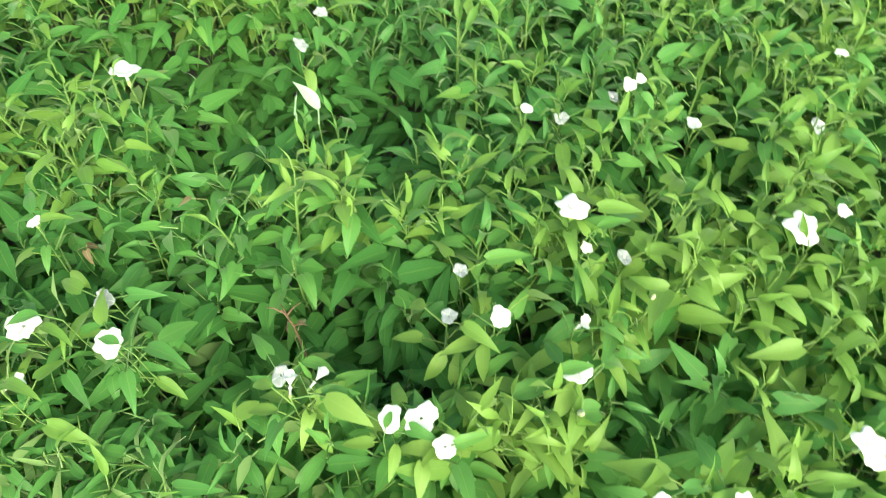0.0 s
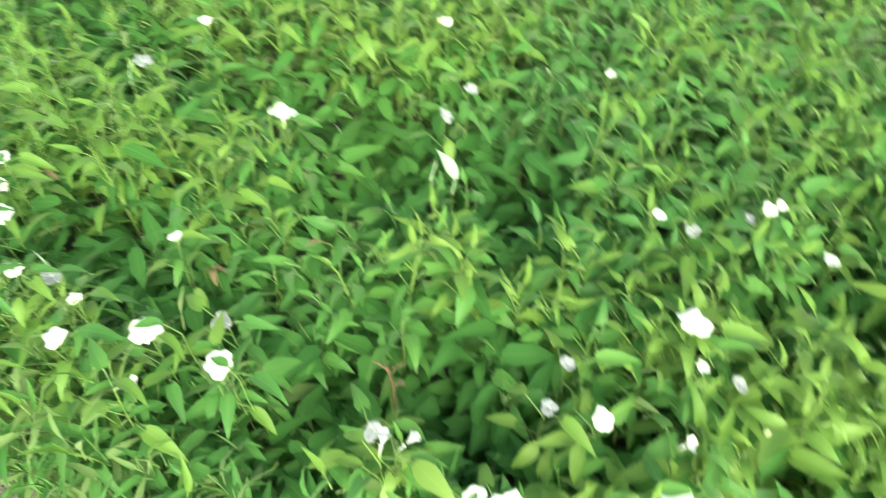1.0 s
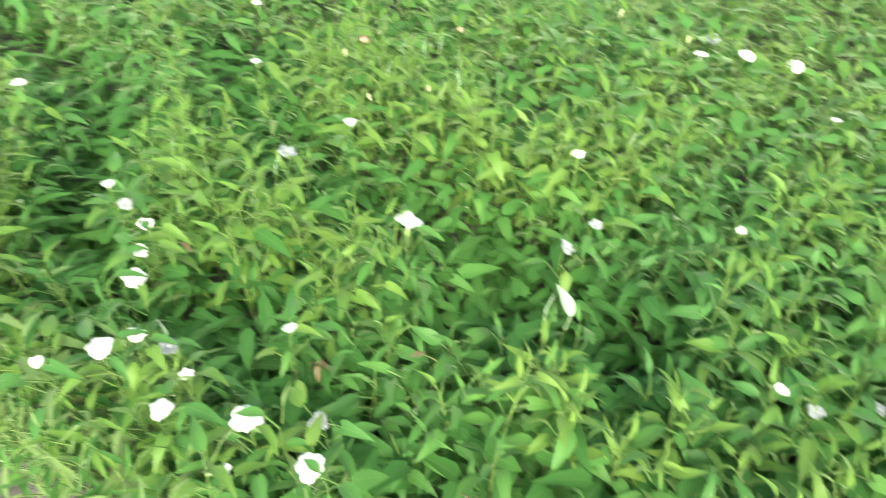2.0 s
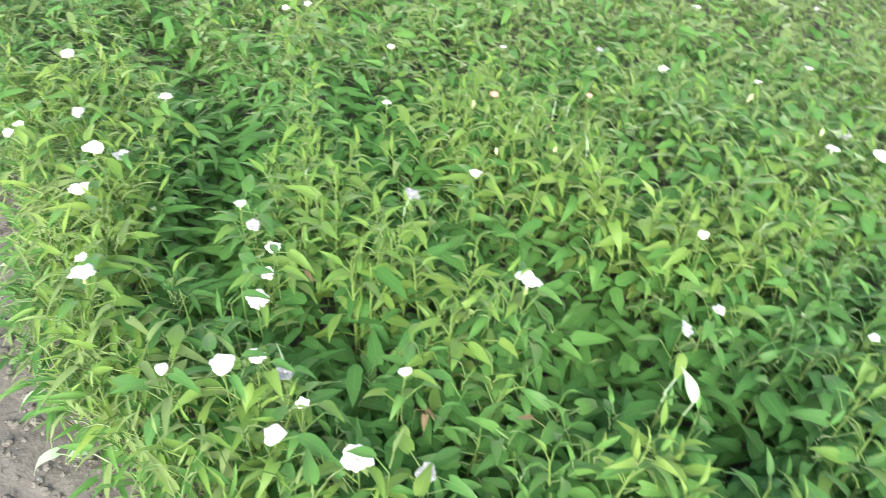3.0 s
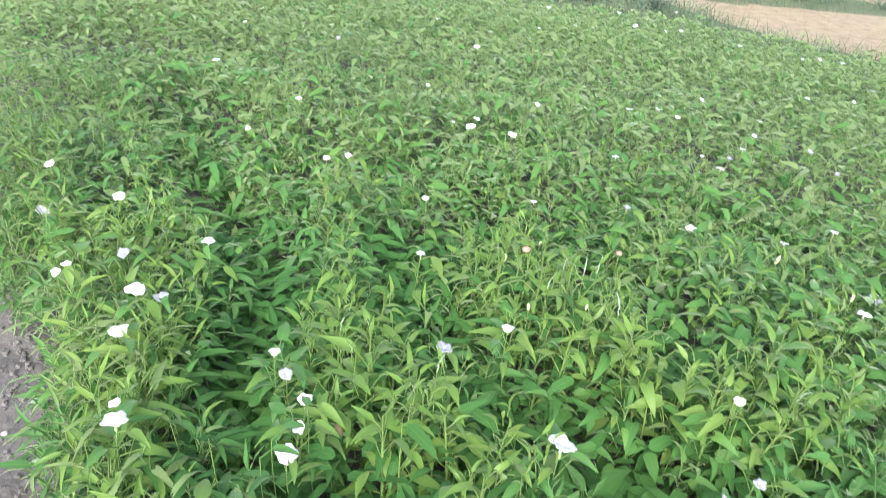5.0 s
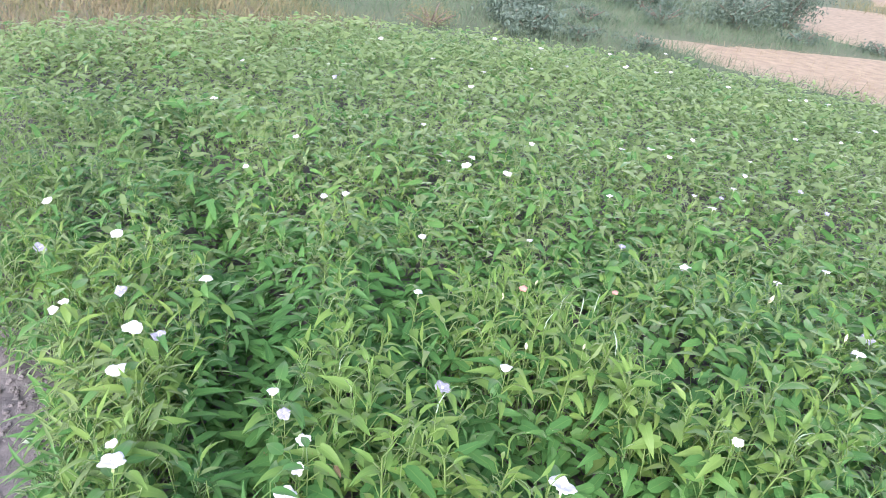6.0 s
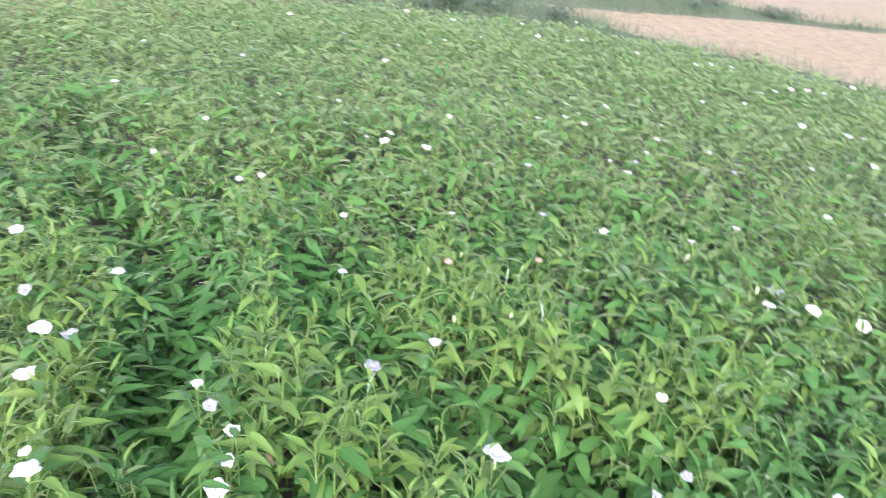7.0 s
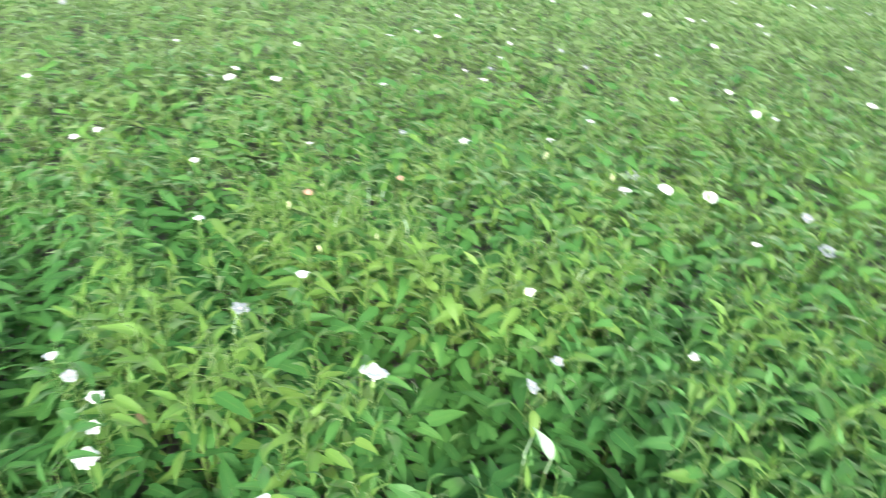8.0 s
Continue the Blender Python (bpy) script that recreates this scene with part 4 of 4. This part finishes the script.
for x, y in place_points(FIELD, (-1.9, 0.9, 0.7, 3.0), 0.5, r):
    bud(x, y, canopy(x, y) + r.uniform(-0.04, 0.0), r.uniform(0.018, 0.028), r.uniform(0, 40), r.uniform(0, 360))


def withered_bloom(x, y, z, size):
    """A spent flower, shrunk to a brownish-pink crumple on its stalk."""
    top = new("withered_bloom")
    top.matrix_world = pose(x, y, 0)
    tagged(top, "spent brownish-pink flower crumpled on its stalk", "flower")
    m = Matrix.Translation((0, 0, z)) @ pose(0, 0, 0, 25, 10, 40) @ Matrix.Diagonal((size, size, size * 0.8, 1))
    part("corolla", quads("corolla", *LUMPS[2], SPENT), top, m)
    part("stalk", STALKS[1], top, Matrix.Translation((0, 0, z)) @ Matrix.Diagonal((0.3, 0.3, z + 0.01, 1)), "thin green stalk")
    return top


# ---- earth path: clods, stones, fallen petals ----
def lump(seed, flat=0.7):
    """A rough rounded lump of radius about 1: a cube cut twice each way, pushed out and dented."""
    q = random.Random(seed)
    bm = bmesh.new()
    bmesh.ops.create_cube(bm, size=1.2)
    bmesh.ops.subdivide_edges(bm, edges=bm.edges[:], cuts=1, use_grid_fill=True)
    for vert in bm.verts:
        d = vert.co.normalized()
        vert.co = d * (1 + q.uniform(-0.34, 0.22))
        vert.co.z *= flat
    bm.verts.ensure_lookup_table()
    v = np.array([tuple(w.co) for w in bm.verts])
    f = np.array([[w.index for w in face.verts] for face in bm.faces])
    bm.free()
    return v, f, np.zeros((len(f), 4, 2))


LUMPS = [lump(k) for k in range(6)]
withered_bloom(-1.22, 1.92, 0.465, 0.014)
withered_bloom(-1.02, 2.16, 0.46, 0.011)
r = random.Random(41)
kinds, ms = [], []
while len(ms) < 3400:
    x, y = r.uniform(-3.4, -0.4), r.uniform(-0.1, 1.2)
    d = float(edge_distance(FIELD, np.array(x), np.array(y)))
    if (inside(FIELD, x, y) and d > 0.2) or r.random() > 0.25 + math.exp(-d / 0.12):
        continue
    size = 0.0024 + 0.0105 * r.random() ** 2.6
    kinds.append(r.randrange(6))
    ms.append(np.array(Matrix.LocRotScale((x, y, soil_height(x, y) + size * 0.25), Euler((r.uniform(-0.4, 0.4), r.uniform(-0.4, 0.4), r.uniform(0, 6))), (size, size, size))))
tagged(new("soil_clods", many("soil_clods", LUMPS, kinds, ms, CLOD, None, False)), "small crumbs and clods of dry earth on the path", "clods", kind="stuff")
STONE_MESHES = [quads("stone", *LUMPS[k], STONE) for k in range(6)]
r = random.Random(43)
for x, y, size in [(-1.371, 0.33, 0.013), (-1.30, 0.42, 0.008), (-1.62, 0.36, 0.009), (-1.95, 0.60, 0.011), (-2.222, 0.658, 0.012), (-1.50, 0.28, 0.007), (-2.05, 0.45, 0.010), (-1.80, 0.52, 0.008), (-2.5, 0.7, 0.012), (-1.12, 0.38, 0.007)]:
    st = tagged(new("stone", STONE_MESHES[r.randrange(6)]), "small pale stone lying on the earth path", "stone", "pale stones on the path")
    st.matrix_world = pose(x, y, soil_height(x, y) + size * 0.3, r.uniform(-20, 20), r.uniform(-20, 20), r.uniform(0, 360)) @ Matrix.Scale(size, 4)
for x, y in ((-1.76, 0.458), (-1.765, 0.47)):
    fp = tagged(new("fallen_petal", r.choice(COROLLAS['s'])), "crumpled white petal fallen on the earth", "petal")
    fp.matrix_world = pose(x, y, soil_height(x, y) + 0.010, 80, 10, r.uniform(0, 360)) @ Matrix.Scale(0.035, 4)

# ---- beyond the crop: grass bank, dry verge, bushes ----
def blade_shape(lean, width, seed):
    v, f = [], []
    for i, (s, w) in enumerate(((0, 1.0), (0.35, 0.9), (0.7, 0.6), (1.0, 0.05))):
        x = lean * s * s
        for k in (-1, 1):
            v.append((x, k * w * width / 2, s * (1 - 0.25 * lean * s)))
    f = [[2 * i, 2 * i + 1, 2 * i + 3, 2 * i + 2] for i in range(3)]
    return np.array(v), np.array(f), np.full((3, 4, 2), 0.25)


BLADES = [blade_shape(0.25 + 0.25 * k, 0.034 + 0.008 * (k % 3), k) for k in range(5)]


def grass(name, label, poly, box, tufts, blades, tall, mat, seed, spread=0.07, keep=lambda x, y: True):
    r = random.Random(seed)
    kinds, ms = [], []
    for x, y in place_points(poly, box, tufts, r, keep):
        lush = 0.6 + 0.8 * noise.noise(Vector((x, y, 7)) * 0.9)
        for _ in range(max(2, int(blades * (0.6 + 0.5 * lush)))):
            h = r.uniform(*tall) * (0.7 + 0.5 * lush)
            m = Matrix.LocRotScale((x + r.gauss(0, spread), y + r.gauss(0, spread), 0), Euler((r.uniform(-0.5, 0.5), r.uniform(-0.5, 0.5), r.uniform(0, 6.28))), (h, h * 0.8, h))
            kinds.append(r.randrange(5))
            ms.append(np.array(m))
    return tagged(new(name, many(name, BLADES, kinds, ms, mat)), label, "grass", kind="stuff")


grass("bank_grass", "grey-green rough grass on the bank behind the crop", BANK, (-14, 16, 5.5, 35), 30, 10, (0.08, 0.24), GRASS, 3, 0.10, lambda x, y: y < 17 or x > -2.5)
grass("bank_grass", "green weeds mixed into the verge behind the crop", VERGE, (-12, -5.0, 1.0, 8.2), 30, 8, (0.08, 0.24), GRASS, 8)
grass("dry_grass", "short dry brownish grass on the verge", VERGE, (-12, -5.0, 1.0, 8.2), 62, 9, (0.08, 0.3), DRY_GRASS, 4)
grass("edge_grass", "thin green grass along the crop's far edge", [(-5.0, 9.8), (-3.9, 9.4), (-2.9, 9.2), (-0.9, 9.3), (3.6, 9.4), (3.6, 9.9), (-0.9, 9.9), (-2.9, 9.85), (-3.9, 10.1), (-5.0, 10.5)], (-5.2, 3.6, 9.2, 10.5), 22, 8, (0.06, 0.2), GRASS, 5, 0.16)
grass("straw_stubble", "loose straw and stubble on the harvested field", STRAW_NEAR, (-5.3, 4, 9.3, 17), 44, 6, (0.04, 0.11), STRAW, 6, 0.12)
grass("dry_grass", "brown stubble strip between the far fields", [(-5.6, 22.2), (-2.8, 24.8), (6.0, 32.2), (14, 44.8), (-1, 30.8), (-5.5, 26.8)], (-6, 14, 22, 45), 8, 8, (0.15, 0.4), DRY_GRASS, 7, 0.25)

BUSH_SHAPES = [leaf_shape(0.062, 0.027, 4, 1, 0.0, 0, 20 - 15 * k, 30, 14, 0.01, k) for k in range(4)]


def bush(x, y, tall, wide, seed, label, mat=BUSH_LEAF, leaves=3200, big=1.0):
    """A bush: forked stems and a crown of single leaves in uneven clumps with gaps."""
    r = random.Random(seed)
    top = new("bush")
    top.matrix_world = pose(x, y, 0)
    tagged(top, label, "bush")
    ends = []
    for k in range(7):
        a = 2 * math.pi * k / 7 + r.uniform(-0.4, 0.4)
        out = wide / 2 * r.uniform(0.4, 0.95)
        e = Vector((math.cos(a) * out, math.sin(a) * out, tall * r.uniform(0.45, 0.95)))
        part("branch", quads("branch", *tube([(0, 0, -0.03), e * 0.4 + Vector((0, 0, tall * 0.08)), e], [0.022, 0.015, 0.006], 6), BARK), top)
        ends += [e * q + Vector((r.gauss(0, wide * 0.06), r.gauss(0, wide * 0.06), r.gauss(0, tall * 0.05))) for q in (0.35, 0.55, 0.75, 0.95)]
    kinds, ms = [], []
    for _ in range(leaves):
        c = r.choice(ends)
        q = c + Vector((r.gauss(0, wide * 0.11), r.gauss(0, wide * 0.11), r.gauss(0, tall * 0.11)))
        q.z = max(q.z, 0.03)
        kinds.append(r.randrange(4))
        ms.append(np.array(Matrix.LocRotScale(q, Euler((r.uniform(-0.7, 0.7), r.uniform(-0.5, 0.9), r.uniform(0, 6.28))), Vector((1, 1, 1)) * r.uniform(0.7, 1.3) * big)))
    part("crown", many("crown", BUSH_SHAPES, kinds, ms, mat), top)
    return top


bush(-5.55, 8.25, 0.42, 0.75, 1, "dark green tangled weeds at the crop's far corner", BUSH_LEAF, 2600)
bush(-6.3, 8.9, 0.75, 0.9, 2, "dark green bush on the grass bank")
bush(-4.9, 13.9, 0.85, 1.5, 3, "blue-grey bush on the bank beside the straw field", BUSH_LEAF, 3600)
bush(-4.6, 15.6, 1.0, 1.5, 7, "grey-blue bush beside the far straw field", BUSH_LEAF, 3200)
bush(-6.6, 13.6, 1.0, 2.0, 4, "grey-green bush standing in rough grass", BUSH_LEAF, 3600)
bush(-7.4, 10.6, 0.7, 1.3, 5, "low green bush on the bank")
bush(-6.4, 7.3, 0.3, 0.8, 6, "dry brown weeds behind the crop", DRY_GRASS, 900, 0.45)
for x, y, tall, wide, seed in ((-5.2, 8.9, 0.22, 0.6, 11), (-4.5, 9.3, 0.2, 0.7, 12), (-6.1, 10.6, 0.3, 0.9, 13), (-5.6, 12.2, 0.35, 1.1, 14), (-3.7, 13.6, 0.25, 0.9, 15), (-2.6, 14.4, 0.22, 0.8, 16)):
    bush(x, y, tall, wide, seed, "low grey-green weeds in the rough grass", BUSH_LEAF, 700, 0.8)
